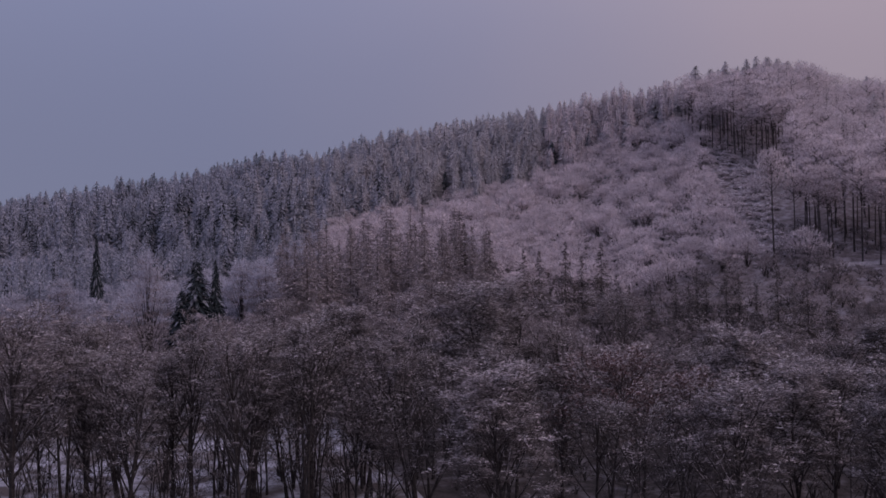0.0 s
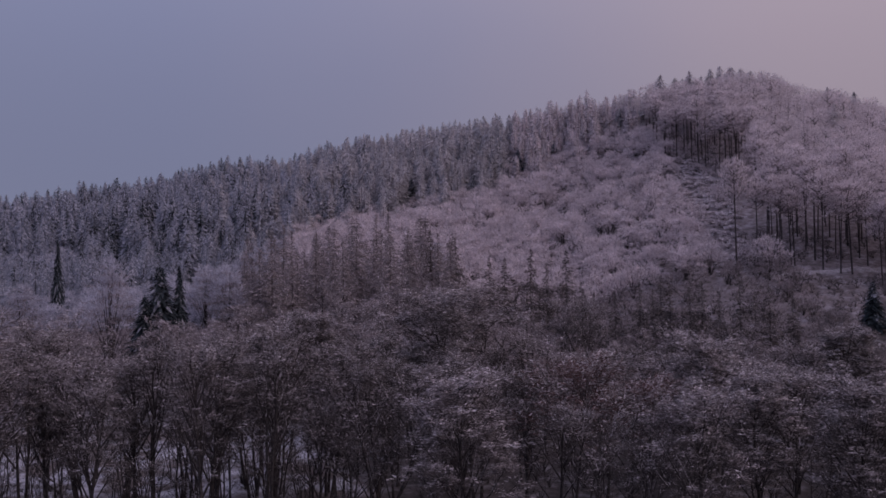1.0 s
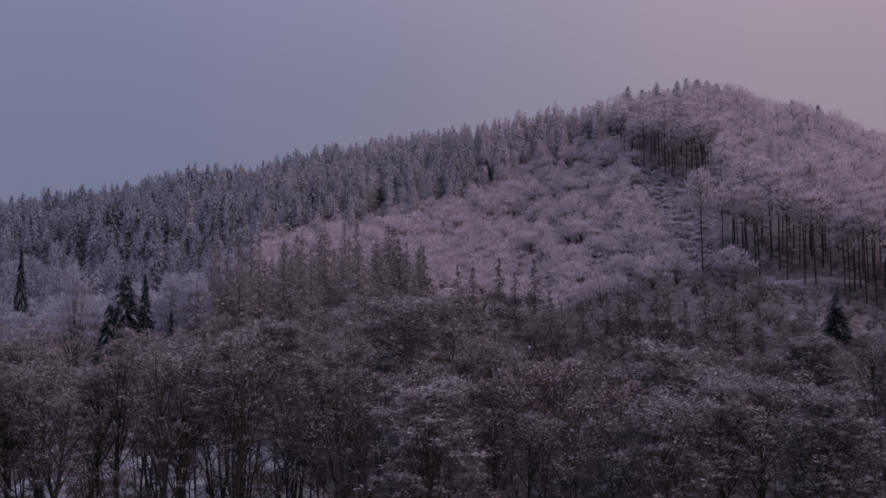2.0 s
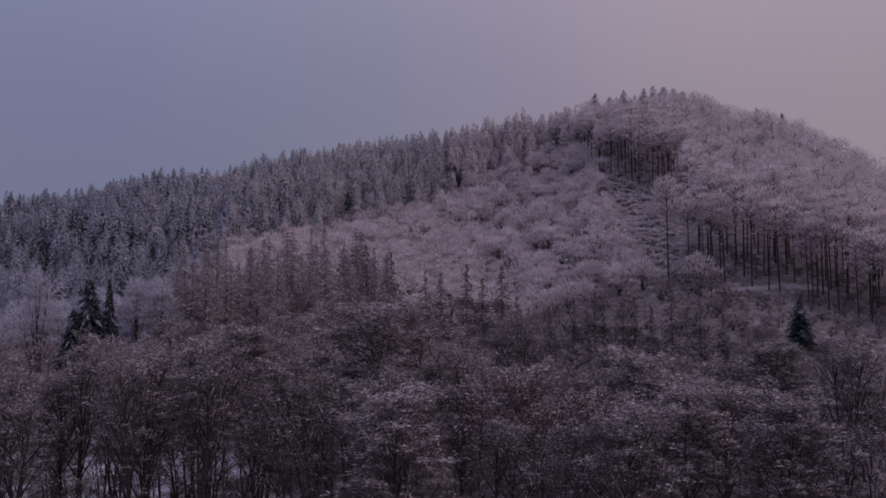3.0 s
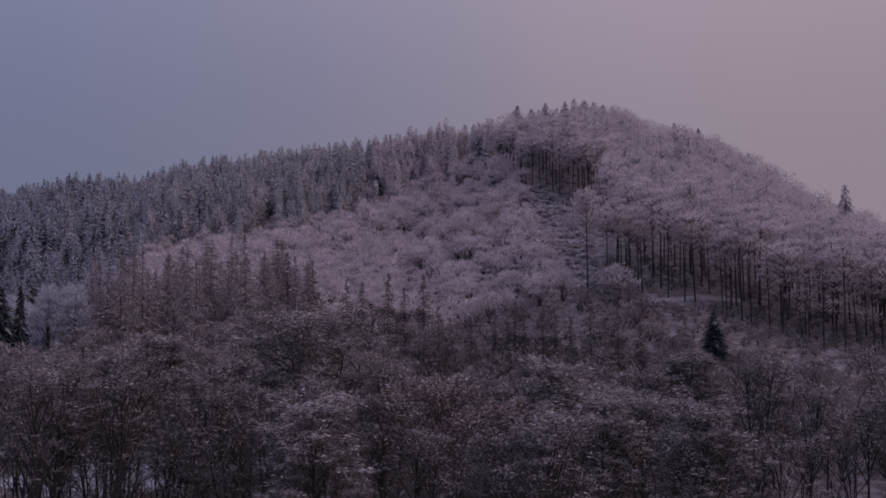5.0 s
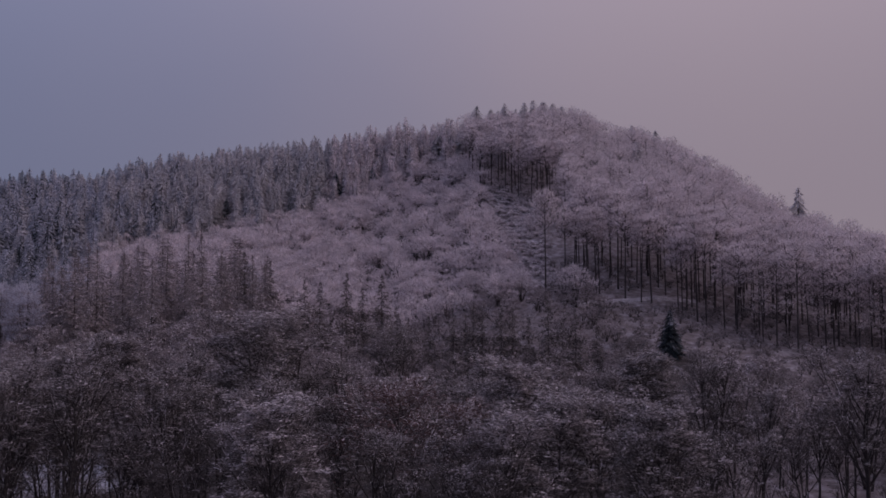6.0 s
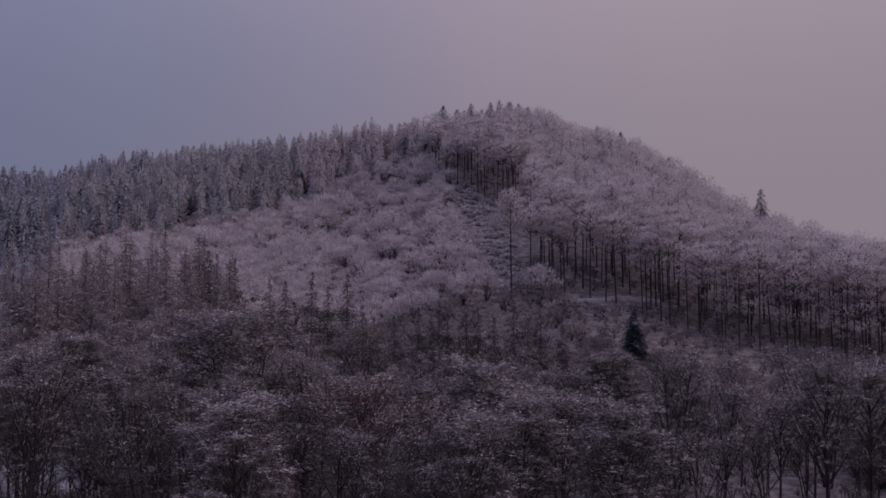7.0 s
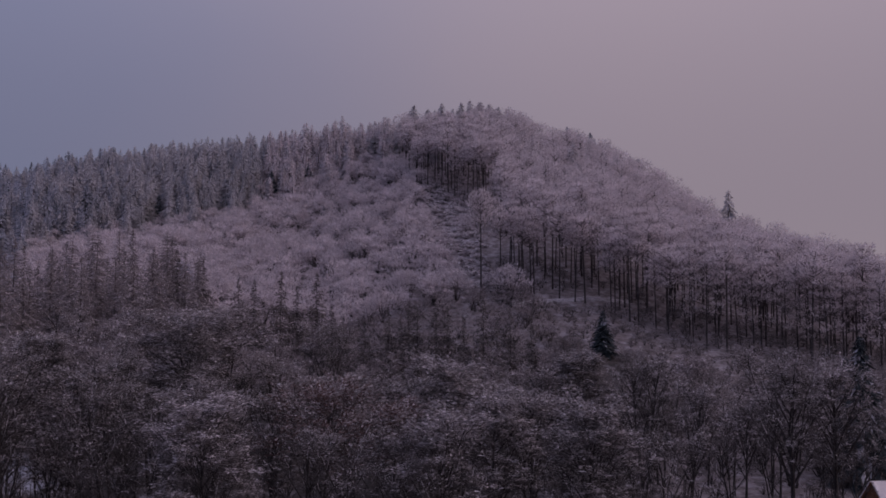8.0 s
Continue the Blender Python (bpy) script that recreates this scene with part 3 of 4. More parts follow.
near_places = np.concatenate([free(scatter(RNG, -27, -3, 84, 150, 8.0, near_keep), 4.5), free(scatter(RNG, -3, 43, 84, 150, 10.6, near_keep), 7.5)])
for p in near_places:
    b = math.degrees(math.atan2(p[0], p[1]))
    k = int(RNG.choice([0, 1, 2, 5, 1, 2])) if b < -3 else int(RNG.choice([0, 2, 3, 3, 3, 1, 1] if b < 8 else [0, 2, 3, 4, 3, 4, 1]))
    sc = RNG.uniform(0.7, 1.08) if b < -3 else RNG.uniform(0.9, 1.14) * (1.0 if k in (3, 4) else 0.82)
    copy_thing(near_protos[k], Matrix.Identity(4)).matrix_basis = set_at(Vector(p), RNG.uniform(0, 6.28), (sc * RNG.uniform(0.9, 1.1), sc, sc))

# thin young stems and undergrowth between the near trees
SAPLING = [bare_tree(21, 12, 2.0, 0.35, 1, 8, 26, 0.3, 0.05, 2), bare_tree(22, 13.5, 1.8, 0.4, 2, 8, 26, 0.25, 0.05, 2), bare_tree(23, 10.5, 2.3, 0.3, 3, 9, 24, 0.35, 0.05, 2)]
sapling_protos = [tree_thing("sapling", w, c, [BARK], [BARK, TWIG, SNOW_DUST, TWIG_PALE, LADEN_TWIG], Matrix.Identity(4), "thin young leafless tree among taller ones", "tree", "saplings of the near belt") for w, c in SAPLING]


def sapling_keep(b, d):
    r = np.random.default_rng(12).uniform(size=len(b))
    return ((b < 0) & (d > 100) & (d < 146)) | ((b >= 0) & (b < 23) & (d > 95) & (r < 0.2)) | ((b >= 23) & (d > 108) & (r < 0.55))


place_all(sapling_protos, scatter(RNG, -27, 42, 95, 165, 5.2, sapling_keep), RNG, (0.7, 1.1))
under = [frosted_bush(120 + i, 3.2, 2.0, 150, 6, 0.45) for i in range(4)]
woods("undergrowth", under, scatter(RNG, -28, 43, 96, 190, 5.8, lambda b, d: ((b < -3) & (np.random.default_rng(4).uniform(size=len(b)) < np.where((d < 136) | (d > 170), 0.8, 0.35))) | (b > -3)), RNG, [BARK, TWIG_PALE, TWIG], (0.5, 1.2), "low leafless undergrowth dusted with snow", "bushes")

woods("undergrowth", under, scatter(RNG, -28, -11, 90, 116, 3.1, lambda b, d: np.random.default_rng(41).uniform(size=len(b)) < np.interp(b, [-18, -11], [0.9, 0.35])), RNG, [BARK, TWIG_PALE, TWIG], (0.7, 1.5), "tangle of dark leafless shrubs on the valley floor", "bushes")

# middle belt at the hill's foot
MID = [bare_tree(31, 16, 4.2, 0.18, 2, 11, 40, 0.9, 0.105, 3, clumps=0.55), bare_tree(32, 17, 3.9, 0.22, 1, 11, 40, 0.8, 0.105, 3, clumps=0.55), bare_tree(33, 15, 4.6, 0.18, 3, 12, 38, 1.0, 0.105, 3, clumps=0.55), bare_tree(34, 18, 4.1, 0.22, 1, 11, 40, 0.85, 0.105, 3, clumps=0.55)]
mid_protos = [tree_thing("bare_tree", w, c, [BARK], [BARK, TWIG_PALE, SNOW_DUST, FROST_TWIG, FROST_TWIG], Matrix.Identity(4), "leafless grey-brown tree at the foot of the hill", "tree", "trees of the middle belt") for w, c in MID]


def mid_keep(b, d):
    r = np.random.default_rng(5).uniform(size=len(b))
    return ((b < -5) & (d > 170) & (d < 214)) | ((b >= -5) & (b < 4) & (d > 150) & (d < 215)) | ((b >= 4) & (b < 22.5) & (d > 150) & (d < 200) & (r < 0.8)) | ((b >= 26) & (d > 150) & (d < 172) & (r < 0.3))


mid_places = free(scatter(RNG, -28, 44, 150, 262, 8.2, mid_keep), 7.0)
mid_bear = np.degrees(np.arctan2(mid_places[:, 0], mid_places[:, 1]))
low_belt = (mid_bear > 8.5) & (mid_bear < 24)
place_all(mid_protos, mid_places[~low_belt], RNG, (0.8, 1.08))
for p in mid_places[low_belt]:
    h = RNG.uniform(0.52, 0.72)
    copy_thing(mid_protos[int(RNG.integers(4))], Matrix.Identity(4)).matrix_basis = set_at(Vector(p), RNG.uniform(0, 6.28), (h * 1.15, h * 1.15, h))

# pale rimed trees that stand out behind the belt
rimed = tree_thing("birch", bare_tree(37, 20, 4.6, 0.2, 2, 6, 12, 0.0, 0.10, 1)[0], frosted_bush(201, 20, 4.6, 2600, 34, 1.3), [BARK], [BARK, BIRCH_FROST, FROST_TWIG], Matrix.Identity(4), "round birch white with hoar frost", "tree", "rimed birches")
rimed.matrix_basis = set_at(spot(-16.2, 234), 0.3, (1.2, 1.2, 1.42))
for b, d, h, w in ((-10.0, 238, 1.08, 1.1), (-20.5, 262, 0.9, 1.0), (-22.8, 250, 0.85, 1.0), (-11.2, 262, 1.0, 1.0), (-8.9, 252, 1.1, 1.0), (1.5, 282, 0.75, 0.9)):
    copy_thing(rimed, Matrix.Identity(4)).matrix_basis = set_at(spot(b, d), b * 2.3, (w, w, h))

# larches
LARCH = [larch(41, 21, 5.6, 40, 7, 7, 0.9), larch(42, 22, 5.0, 42, 7, 7, 0.95), larch(43, 19, 5.6, 38, 7, 7, 0.9), larch(44, 17, 5.0, 34, 7, 7, 0.85)]
larch_protos = [tree_thing("larch", w, c, [LARCH_BARK], [LARCH_TWIG, FROST_TWIG, FROST], Matrix.Identity(4), "bare brownish larch with a straight stem on the slope", "tree", "larches on the slope") for w, c in LARCH]
place_all(larch_protos, list(scatter(RNG, -9.5, 2.6, 228, 268, 6.4, lambda b, d: np.full(len(b), True))), RNG, (0.8, 1.2))
lone_larch = tree_thing("larch", *larch(46, 20, 5.8, 36, 7, 9, 0.95, (0, 0, 0, 0, 0, 1, 2)), [BARK], [LARCH_DARK, LARCH_TWIG, FROST_TWIG], Matrix.Identity(4), "dark bare larch standing clear of the frosted thicket", "tree", "lone larches")
lone_larch.matrix_basis = set_at(spot(6.85, 240), 0.3, (0.95, 0.95, 1.14))
for b, d, h in ((5.38, 240, 0.9), (8.82, 240, 1.1), (4.5, 252, 0.8), (7.7, 252, 0.85), (9.62, 218, 0.8), (10.3, 226, 0.62), (11.42, 216, 0.7), (12.78, 215, 0.79), (13.5, 220, 0.66), (13.95, 215, 0.84), (14.41, 214, 0.78),
                (15.51, 212, 0.83), (16.12, 212, 0.8), (17.04, 206, 0.74), (18.08, 205, 0.93), (18.9, 214, 0.66), (19.59, 205, 0.8), (20.8, 212, 0.6), (2.6, 248, 0.95), (1.2, 246, 1.0)):
    copy_thing(lone_larch, Matrix.Identity(4)).matrix_basis = set_at(spot(b, d), b * 3.7, (0.95 * h, 0.95 * h, 1.05 * h))

# single spruces
spruce_thing = tree_thing("spruce", *spruce(51, 15, 4.0, 72, 12, 0.14, 4), [BARK], [NEEDLE, NEEDLE_FROST], Matrix.Identity(4), "dark green spruce with snow on its boughs", "tree", "single spruces")
spruce_thing.matrix_basis = set_at(spot(-13.6, 219), 0.4, (1.95, 1.95, 1.62))
for b, d, h, w in ((-14.4, 217, 1.22, 1.6), (-12.6, 221, 1.60, 0.9), (-18.8, 290, 1.75, 0.7), (24.75, 221, 0.67, 0.92), (-21.7, 546, 1.3, 1.3), (-20.9, 542, 1.2, 1.2), (-20.3, 548, 1.35, 1.3), (-19.8, 542, 1.4, 1.4), (-19.3, 540, 1.55, 1.4), (-18.8, 544, 1.4, 1.2), (-18.4, 538, 1.2, 1.2), (38.0, 150, 1.36, 1.4), (37.3, 157, 1.1, 0.9)):
    copy_thing(spruce_thing, Matrix.Identity(4)).matrix_basis = set_at(spot(b, d), b * 3.1, (w, w, h))

# tall beeches of the hillside
BEECH = [tall_beech(61, 25, 4.6, 1150, 0.60), tall_beech(62, 26, 4.2, 1150, 0.64), tall_beech(63, 24, 5.0, 1150, 0.54), tall_beech(64, 27, 4.4, 1150, 0.62), tall_beech(65, 23, 3.8, 1000, 0.5)]
LOW_BEECH = [tall_beech(66, 24, 4.4, 900, 0.28), tall_beech(67, 25, 4.0, 900, 0.34), tall_beech(68, 22, 4.6, 850, 0.24)]
beech_protos = [tree_thing("beech", w, c, [BEECH_BARK], [BEECH_BARK, FROST, FROST_TWIG], Matrix.Identity(4), "tall straight beech with a frosted crown on the hillside", "tree", "beeches of the hillside") for w, c in BEECH]


def wood_edge(b):
    """Distance at which the tall beech wood begins."""
    return np.interp(b, [13.4, 13.6, 15.5, 17.3, 18.6, 19.4, 20.2, 24.5, 28.8, 31, 40], [470, 396, 378, 362, 350, 300, 262, 256, 248, 240, 240])


low_protos = [tree_thing("beech", w, c, [BEECH_BARK], [BEECH_BARK, FROST_DIM, TWIG_PALE], Matrix.Identity(4), "beech with frosted twigs far down its stem", "tree", "beeches of the hillside") for w, c in LOW_BEECH]
front = scatter(RNG, 13.5, 43, 238, 420, 5.8, lambda b, d: (d > wood_edge(b)) & (d < wood_edge(b) + 42))
bear = np.degrees(np.arctan2(front[:, 0], front[:, 1]))
low_here = RNG.uniform(size=len(front)) < np.interp(bear, [18, 26, 31, 40], [0.08, 0.12, 0.3, 0.5])
place_all(beech_protos, front[~low_here], RNG, (0.86, 1.06))
place_all(low_protos, front[low_here], RNG, (0.86, 1.06))
tree_thing("beech", *tall_beech(69, 26.5, 4.4, 1500, 0.62, 24, 1.15), [BEECH_BARK], [BEECH_BARK, FROST, FROST_TWIG], set_at(spot(18.0, 262), 1.0, (0.95, 0.95, 1.2)), "tall beech standing alone beside the felled strip, crown frosted", "tree", "beeches of the hillside")
for b, d, sc in ((19.1, 268, 0.9), (19.6, 270, 0.95), (20.2, 264, 0.85)):
    copy_thing(beech_protos[1], Matrix.Identity(4)).matrix_basis = set_at(spot(b, d), b, (sc, sc, sc))


def joined(wood, crown, shift):
    return np.concatenate([wood[0], crown[0]]), np.concatenate([wood[1], crown[1] + len(wood[0])]), np.concatenate([wood[2], crown[2] + shift])


def ridge(b):
    return np.interp(b, LAND[:, 0], LAND[:, 2])


beech_far = [joined(*tall_beech(70 + i, 24, 5.8, 1000, 0.42, 15), 0) for i in range(5)]
woods("beech_wood", beech_far, scatter(RNG, 13, 44, 280, 470, 8.0, lambda b, d: (d > wood_edge(b) + 40) & (d < np.where(b > 32, 400, ridge(b) + 25))), RNG, [BARK, FROST, FROST_DIM], (0.82, 1.05), "frosted beech wood covering the upper hillside", "woodland")

# spruce forest on the long ridge
def darkened(arrays, slot):
    """The same tree with its unfrosted boughs in another material."""
    v, f, m = arrays
    return v, f, np.where(m == 1, slot, m)


dark_spruce = [joined(*spruce(80 + i, 24, 4.5, 34, 6, (0.7, 0.5, 0.8, 0.35)[i]), 1) for i in range(4)]
dark_spruce[1], dark_spruce[3] = darkened(dark_spruce[1], 3), darkened(dark_spruce[3], 3)
pale_spruce = [joined(*spruce(84 + i, 24, 4.7, 34, 6, (0.85, 0.92, 0.8, 0.7, 0.9, 0.55)[i]), 1) for i in range(6)]
pale_spruce[5] = darkened(pale_spruce[5], 3)


def waver(b):
    return 9 * np.sin(b * 2.3 + 0.6) + 7 * np.sin(b * 5.9)


def spruce_edge(b):
    return np.interp(b, [-24, -18, -13, -9, -4, 0.6, 5.4, 9.5, 13.6, 15, 20], [432, 405, 350, 350, 398, 402, 425, 446, 450, 440, 440]) + waver(b)


def spruce_keep(b, d):
    return (d > spruce_edge(b)) & (d < ridge(b) + 22)


def taller_inside(b, d):
    return np.interp(d - spruce_edge(b), [0, 45], [0.66, 1.06]) * np.interp(b, [5, 9, 11, 13], [1.0, 1.06, 1.16, 1.22])


def pale_share(b):
    """Pale trees take over from dark ones towards the hilltop."""
    return np.random.default_rng(31).uniform(size=len(b)) < np.interp(b, [-12, -6.5, -1], [0, 0.5, 1])


def young_spruce_keep(b, d):
    return (d < np.interp(b, [-24, -18, -13, -8], [392, 376, 362, 356])) & (d > np.interp(b, [-24, -18, -13, -8], [305, 312, 318, 335]))


woods("spruce_forest", dark_spruce + pale_spruce[:2], scatter(RNG, -28, -1, 340, 630, 5.3, lambda b, d: spruce_keep(b, d) & ~pale_share(b)), RNG, [BARK, RIMED_NEEDLE, NEEDLE_FROST, NEEDLE], (0.66, 1.02), "dark spruce forest touched with frost along the ridge", "woodland", taller_inside)
woods("spruce_forest", pale_spruce, scatter(RNG, -12, 6, 340, 600, 4.8, lambda b, d: spruce_keep(b, d) & pale_share(b)), RNG, [BARK, PALE_NEEDLE, NEEDLE_HOAR, RIMED_NEEDLE], (0.68, 0.96), "pale frosted spruce forest along the ridge", "woodland", taller_inside)
# light put into the colour: paler needles brighten the dim hilltop boughs
woods("spruce_forest", pale_spruce, scatter(RNG, 6, 20, 340, 600, 4.8, spruce_keep), RNG, [BARK, NEEDLE_HOAR, FROST, PALE_NEEDLE], (0.68, 0.9), "spruce forest near the hilltop with extra light in its pale rime colour", "woodland", taller_inside)
low_spruce = [joined(*spruce(190 + i, 24, 5.4, 24, 6, (0.45, 0.6, 0.3, 0.5)[i]), 1) for i in range(4)]
low_spruce[2] = darkened(low_spruce[2], 3)
woods("young_spruces", low_spruce, scatter(RNG, -28, -8, 300, 396, 4.2, young_spruce_keep), RNG, [BARK, RIMED_NEEDLE, NEEDLE_FROST, NEEDLE], (0.38, 0.62), "stand of young spruces, dark and partly frosted", "woodland")

edge_spruce = tree_thing("spruce", *spruce(57, 12, 3.0, 34, 6, 0.5), [BARK], [NEEDLE, RIMED_NEEDLE], Matrix.Identity(4), "small dark spruce among frosted young beeches", "tree", "young spruces at the forest edge")
edge_spruce.matrix_basis = set_at(spot(0.2, 426), 0.2, (1.0, 1.0, 1.0))
for b, d, h in ((1.28, 424, 0.9), (3.72, 434, 0.85), (4.54, 432, 1.0), (6.24, 446, 1.1), (6.88, 446, 1.15), (-1.35, 436, 1.0), (9.17, 396, 0.6), (-2.6, 428, 1.05), (8.3, 450, 1.0)):
    copy_thing(edge_spruce, Matrix.Identity(4)).matrix_basis = set_at(spot(b, d), b * 4.1, (h, h, h))

# rimed young growth on the middle slope, and brush at its foot
bushes = [frosted_bush(90 + i, 9.0, 4.4, 500, 10, 2.0) for i in range(6)]


def felled(b, d):
    """The cleared strip that runs down the slope."""
    return (b > np.interp(d, [265, 281, 314, 360, 418], [16.9, 16.6, 15.3, 14.6, 13.9])) & (b < np.interp(d, [268, 333, 370, 420], [18.6, 18.0, 16.4, 14.9])) & (d > 262) & (d < 420)


def young_keep(b, d):
    edge = np.interp(b, [-24, -18, -13, -9, -4, 0.6, 5.4, 9.5, 13.6, 15, 17.3, 18.6, 20], [436, 408, 300, 352, 400, 404, 427, 449, 440, 372, 335, 270, 262])
    gap = (b < -8) & young_spruce_keep(b, d)
    clearing = felled(b, d) & (np.random.default_rng(8).uniform(size=len(b)) < 0.82)
    return (d < edge + np.where(b < 13, waver(b) + 4, 0)) & ~gap & ~clearing


# bluer colours on the left hold the tint of the sky light
woods("young_beeches", bushes, scatter(RNG, -28, -7, 262, 450, 5.9, young_keep), RNG, [BARK, BIRCH_FROST, RIMED_NEEDLE], (0.6, 1.15), "thicket of rimed young trees with the sky's blue tint in their colour", "woodland")
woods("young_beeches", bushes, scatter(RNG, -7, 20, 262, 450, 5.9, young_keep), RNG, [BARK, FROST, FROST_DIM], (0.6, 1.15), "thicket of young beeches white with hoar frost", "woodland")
brush = [frosted_bush(100 + i, 5.5, 3.2, 280, 7, 1.2) for i in range(5)]
woods("brush", brush, scatter(RNG, -28, 22, 195, 262, 5.2, lambda b, d: ((b > 2) & (d < np.interp(b, [19, 22], [262, 226]))) | (d > 226)), RNG, [BARK, FROST_TWIG, TWIG_PALE], (0.7, 1.2), "pale frosted brush along the foot of the hill", "bushes")
woods("brush", brush, scatter(RNG, 22, 44, 150, 230, 4.6, lambda b, d: (d < np.interp(b, [22, 26, 31], [226, 216, 210])) & ~((np.abs(b - 24.75) < 0.9) & (d > 200))), RNG, [BARK, GREY_BRUSH, TWIG_PALE], (0.6, 1.15), "grey leafless brush below the beech wood", "bushes")

# snow-covered forest road along the slope


def road_line(b):
    return np.interp(b, [19.5, 21, 23, 25, 27], [258, 262, 264, 268, 274])


rb = np.linspace(19.6, 26.2, 60)
rows = []
for off, lift in ((-1.5, -0.6), (-1.05, 0.26), (0.0, 0.32), (1.05, 0.38), (1.6, -0.2)):
    dd = road_line(rb) + off
    rx, ry = dd * np.sin(np.radians(rb)), dd * np.cos(np.radians(rb))
    base_d = road_line(rb)
    level = ground(base_d * np.sin(np.radians(rb)), base_d * np.cos(np.radians(rb)))
    rows.append(np.stack([rx, ry, level + lift + 0.12 * off], 1))
rv = np.concatenate(rows)
rf = []
for i in range(4):
    a = i * 60 + np.arange(59)
    rf += [np.stack([a, a + 1, a + 61], 1), np.stack([a, a + 61, a + 60], 1)]
rf = np.concatenate(rf)
tagged(new("road", mesh_of("road", (rv, rf, np.zeros(len(rf), int)), [ROAD_SNOW], True)), "narrow snow-covered forest road along the slope", "road", kind="structure")
low_brush = [frosted_bush(140 + i, 2.4, 1.9, 100, 4, 1.1) for i in range(4)]
woods("low_brush", low_brush, scatter(RNG, 18, 44, 205, 300, 3.6, lambda b, d: (d < wood_edge(b) + 34) & ~((b > 19.5) & (b < 26) & (np.abs(d - road_line(b)) < 7)) & ~((np.abs(b - 24.75) < 1.0) & (d < 222)) & (d > np.interp(b, [19, 22, 26, 31], [258, 222, 212, 204]))), RNG, [BARK, GREY_BRUSH, TWIG_PALE], (0.5, 1.1), "low grey brush on the forest floor", "bushes")
slash = [frosted_bush(150 + i, 1.3, 1.7, 90, 5, 2.0) for i in range(4)]
woods("brushwood", slash, scatter(RNG, 8, 20, 268, 420, 3.0, lambda b, d: felled(b, d) | ((d < 292) & (b > 9.5) & (b < 14) & (np.random.default_rng(2).uniform(size=len(b)) < 0.5))), RNG, [BARK, SNOW, FROST_TWIG], (0.6, 1.3), "snowy brushwood and stumps left on the felled strip", "brushwood")

woods("low_brush", low_brush, scatter(RNG, 12.5, 20, 350, 450, 3.4, lambda b, d: d > np.interp(b, [12.5, 13.6, 17.3, 20], [430, 392, 358, 340])), RNG, [BARK, FROST_DIM, FROST_TWIG], (0.8, 1.5), "frosted low brush under the hilltop grove", "bushes")

woods("young_beeches", bushes, scatter(RNG, 32, 46, 300, 390, 7.5, lambda b, d: d > 285 + 0 * b), RNG, [BARK, FROST, FROST_TWIG], (0.6, 1.15), "young beeches under the tall wood", "woodland")


def mound(seed):
    """A low rounded snow-capped lump. Material 0 rock, 1 snow."""
    rng = np.random.default_rng(seed)
    t = Tris()
    k = 9
    a = np.arange(k) * 2 * np.pi / k
    rings = [(1.0, -0.3), (0.92, 0.3), (0.6, 0.62), (0.25, 0.78)]
    v = [np.stack([np.cos(a) * r * rng.uniform(0.75, 1.2, k), np.sin(a) * r * rng.uniform(0.75, 1.2, k), h + rng.uniform(-0.05, 0.05, k)], 1) for r, h in rings]
    v = np.concatenate(v + [np.array([[0, 0, 0.85]])])
    for i in range(3):
        f = []
        for j in range(k):
            p, q = i * k + j, i * k + (j + 1) % k
            f += [(p, q, q + k), (p, q + k, p + k)]
        t.add(v, f, 0 if i == 0 else 1)
    t.add(v, [(3 * k + j, 3 * k + (j + 1) % k, 4 * k) for j in range(k)], 1)
    return t.arrays()


def mound_keep(b, d):
    r = np.random.default_rng(21).uniform(size=len(b))
    strip = felled(b, d) & (r < 0.6)
    foot = (b > 9.5) & (b < 13.5) & (d > 270) & (d < 292) & (r < 0.35)
    return strip | foot


woods("snow_mounds", [mound(i) for i in range(5)], scatter(RNG, 9, 20, 265, 390, 2.6, mound_keep), RNG, [ROCK, SNOW], (0.25, 0.7), "snow-capped stones and stumps on the felled strip", "stones")

# frosted spruces that rise over the beeches on the hilltop
hill_spruce = tree_thing("spruce", *spruce(55, 15, 3.2, 40, 6, 0.75), [BARK], [PALE_NEEDLE, NEEDLE_HOAR], Matrix.Identity(4), "frosted spruce rising over the beeches on the hilltop", "tree", "spruces on the hilltop")
hill_spruce.matrix_basis = set_at(spot(13.4, 452), 0.2, (1.5, 1.5, 1.25))
for b, d, h in ((14.2, 455, 1.95), (15.0, 450, 1.85), (15.8, 456, 2.0), (16.9, 452, 1.9), (17.4, 455, 2.0), (18.0, 448, 1.85), (18.5, 455, 1.95), (19.0, 452, 1.9), (19.6, 450, 1.95), (20.4, 446, 1.85), (22.9, 432, 1.8), (23.5, 434, 1.75),
                (24.2, 428, 1.85), (24.7, 430, 1.75), (26.3, 420, 1.8), (26.8, 415, 1.85), (25.6, 385, 1.9), (23.2, 372, 1.85), (31.6, 385, 2.45), (16.4, 470, 2.0), (12.6, 462, 1.4), (12.0, 455, 1.3)):
    copy_thing(hill_spruce, Matrix.Identity(4)).matrix_basis = set_at(spot(b, d), b * 5.3, (1.75, 1.75, h * 0.82))


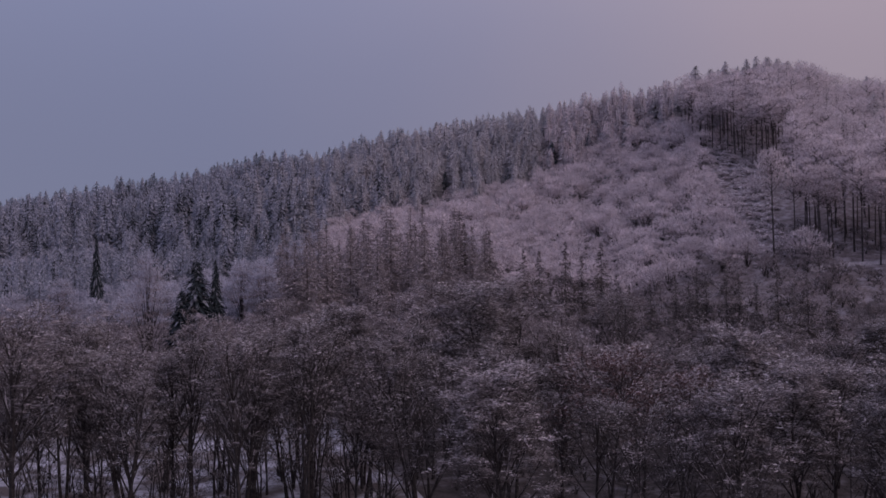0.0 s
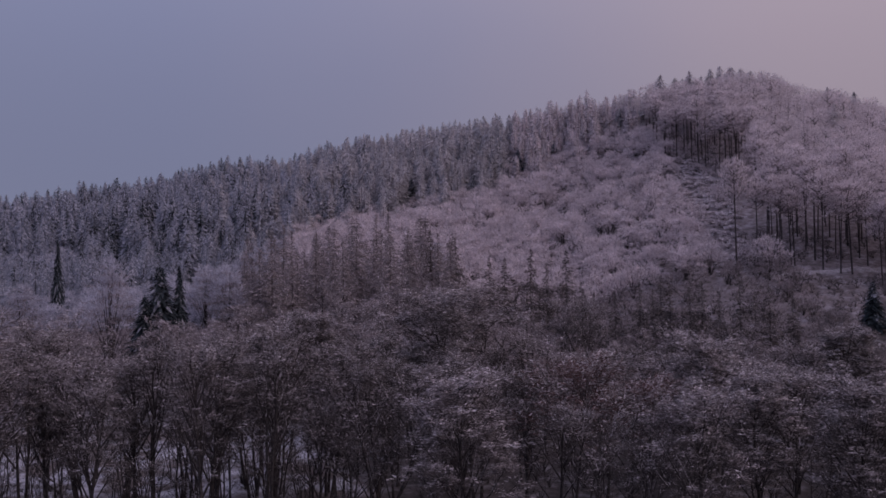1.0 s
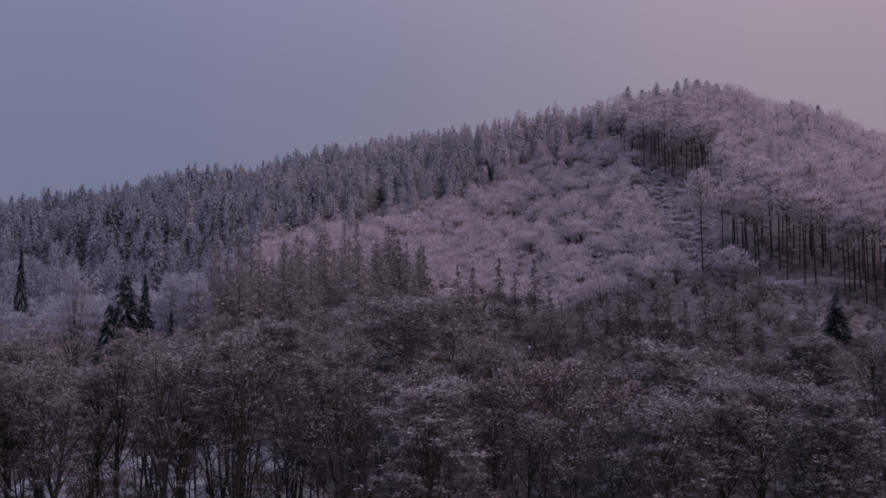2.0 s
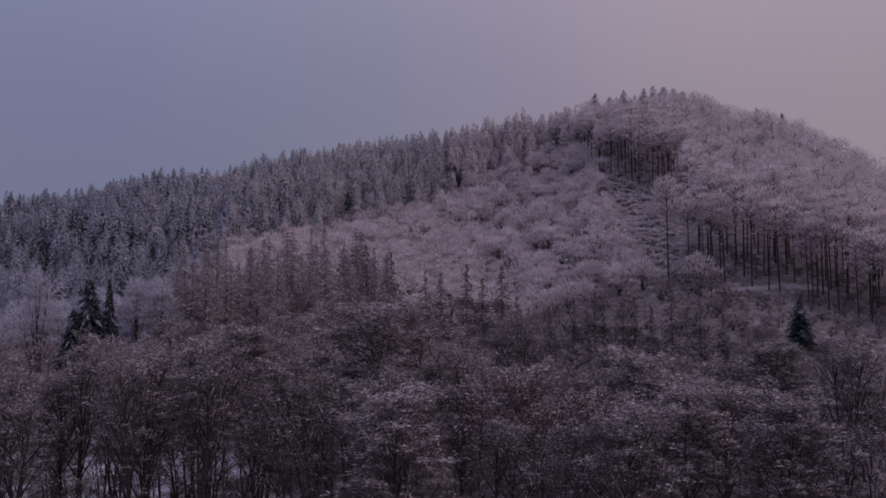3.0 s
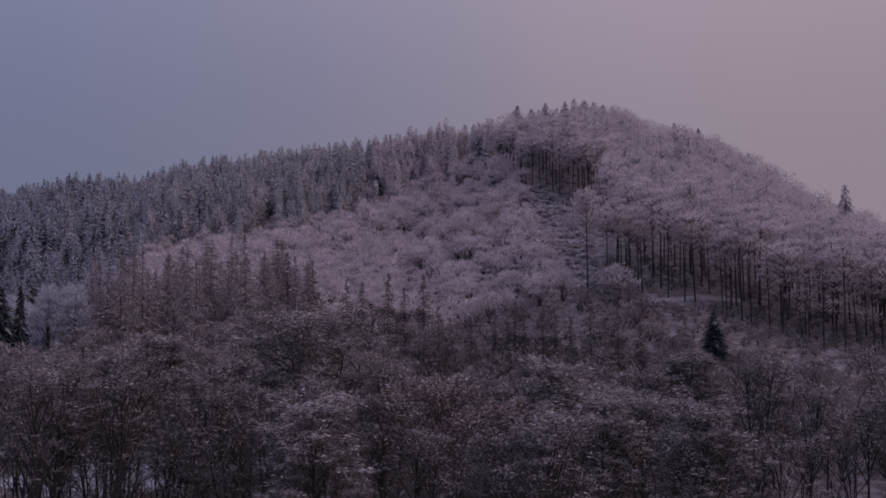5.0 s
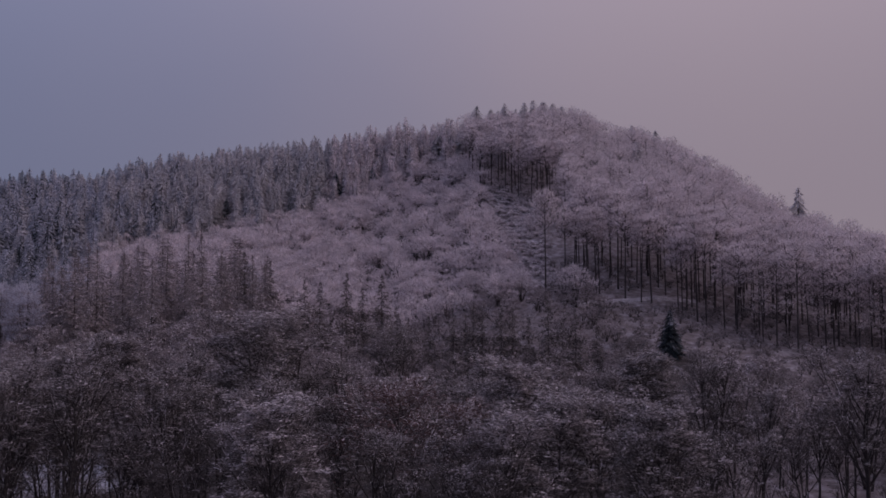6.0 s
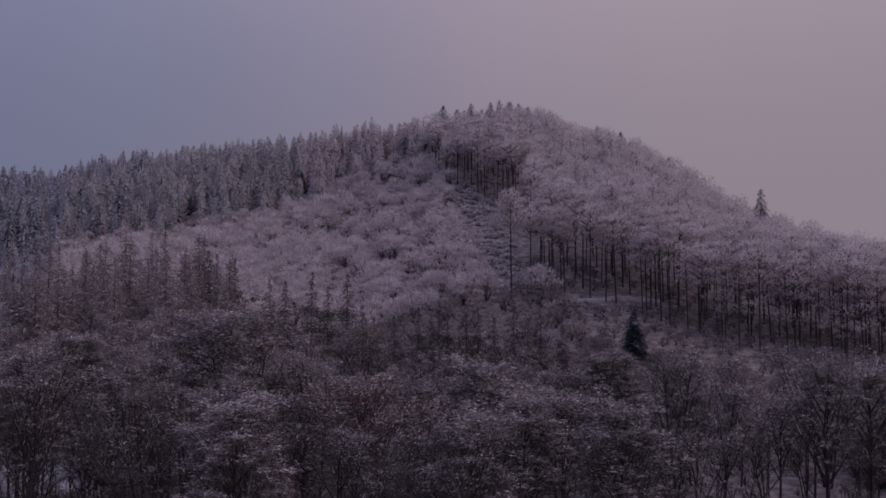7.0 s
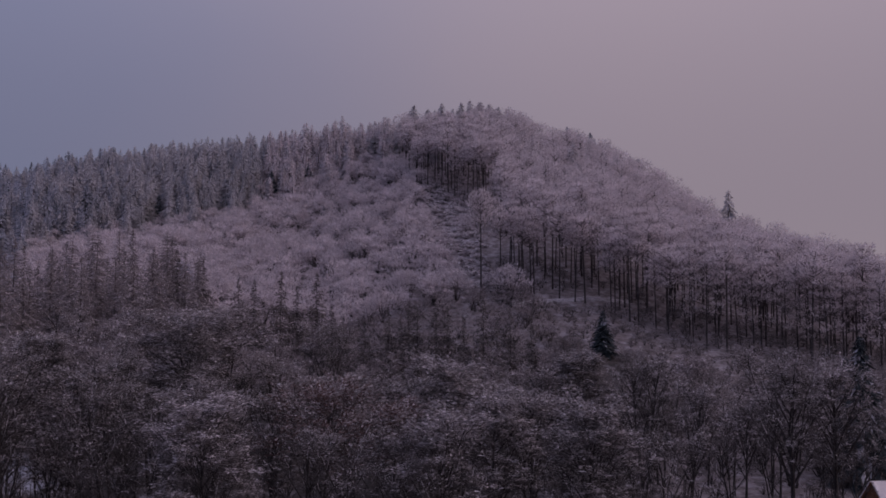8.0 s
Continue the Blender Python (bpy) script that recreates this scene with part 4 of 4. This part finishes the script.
# ---- cabin at the wood's edge ----
def gable_cabin(length, width, eaves, ridge_h):
    """A boarded cabin; its gable looks along -x. Walls of single boards, two roof slopes with snow."""
    ob = new("cabin")
    hw = width / 2
    bm = bmesh.new()
    bmesh.ops.create_cube(bm, size=1, matrix=Matrix.Translation((length / 2 + 0.1, 0, eaves / 2)) @ Matrix.Diagonal((length - 0.2, width - 0.2, eaves, 1)))
    me = bpy.data.meshes.new("wall")
    bm.to_mesh(me)
    bm.free()
    me.materials.append(PLANK)
    part("wall", me, ob)
    count = 20
    for i in range(count):
        y0, y1 = -hw + width * i / count, -hw + width * (i + 1) / count - 0.025
        h0, h1 = (eaves + (ridge_h - eaves) * (1 - abs(y) / hw) for y in (y0, y1))
        v = [(x, y, z) for x in (-0.03, 0.0) for y, z in ((y0, 0), (y1, 0), (y1, h1), (y0, h0))]
        f = [(0, 1, 2), (0, 2, 3), (4, 6, 5), (4, 7, 6), (0, 4, 5), (0, 5, 1), (3, 2, 6), (3, 6, 7), (0, 3, 7), (0, 7, 4), (1, 5, 6), (1, 6, 2)]
        part("board", mesh_of("board", (np.array(v, float), np.array(f), np.zeros(12, int)), [PLANK]), ob)
    slope = math.hypot(hw + 0.5, (ridge_h - eaves) * (hw + 0.5) / hw)
    pitch = math.atan2(ridge_h - eaves, hw)
    for sgn in (-1, 1):
        for name, lift, thick, mat in (("roof", 0.0, 0.12, PLANK), ("roof_snow", 0.125, 0.14, SNOW)):
            bm = bmesh.new()
            bmesh.ops.create_cube(bm, size=1, matrix=Matrix.Diagonal((length + 0.7, slope, thick, 1)))
            if name == "roof_snow":
                bmesh.ops.subdivide_edges(bm, edges=bm.edges[:], cuts=5, use_grid_fill=True)
                rs = np.random.default_rng(5)
                for v in bm.verts:
                    v.co += Vector((0, 0, rs.uniform(-0.03, 0.05) if v.co.z > 0 else 0)) + Vector(rs.uniform(-0.05, 0.05, 3)) * (abs(v.co.y) > slope * 0.49)
            m = Matrix.Translation((length / 2, 0, ridge_h)) @ Matrix.Rotation(-sgn * pitch, 4, "X") @ Matrix.Translation((0, sgn * slope / 2, lift + thick / 2))
            bm.transform(m)
            me = bpy.data.meshes.new(name)
            bm.to_mesh(me)
            bm.free()
            me.materials.append(mat)
            if name == "roof":
                slab = part(name, me, ob)
            else:
                part(name, me, slab, "thick white snow on the roof")
    return tagged(ob, "small brown boarded cabin with a snow-covered gable roof", "cabin")


cabin = gable_cabin(9.0, 6.4, 4.4, 7.75)
where = spot(38.5, 112)
cabin.matrix_basis = Matrix.Translation((where.x, where.y, where.z)) @ Matrix.Rotation(radians(-5), 4, "Z")
shed = gable_cabin(4.0, 3.2, 4.0, 5.0)
tagged(shed, "low boarded shed with snow on its roof beside the cabin", "shed")
where = spot(37.4, 109)
shed.matrix_basis = Matrix.Translation((where.x, where.y, where.z)) @ Matrix.Rotation(radians(20), 4, "Z")
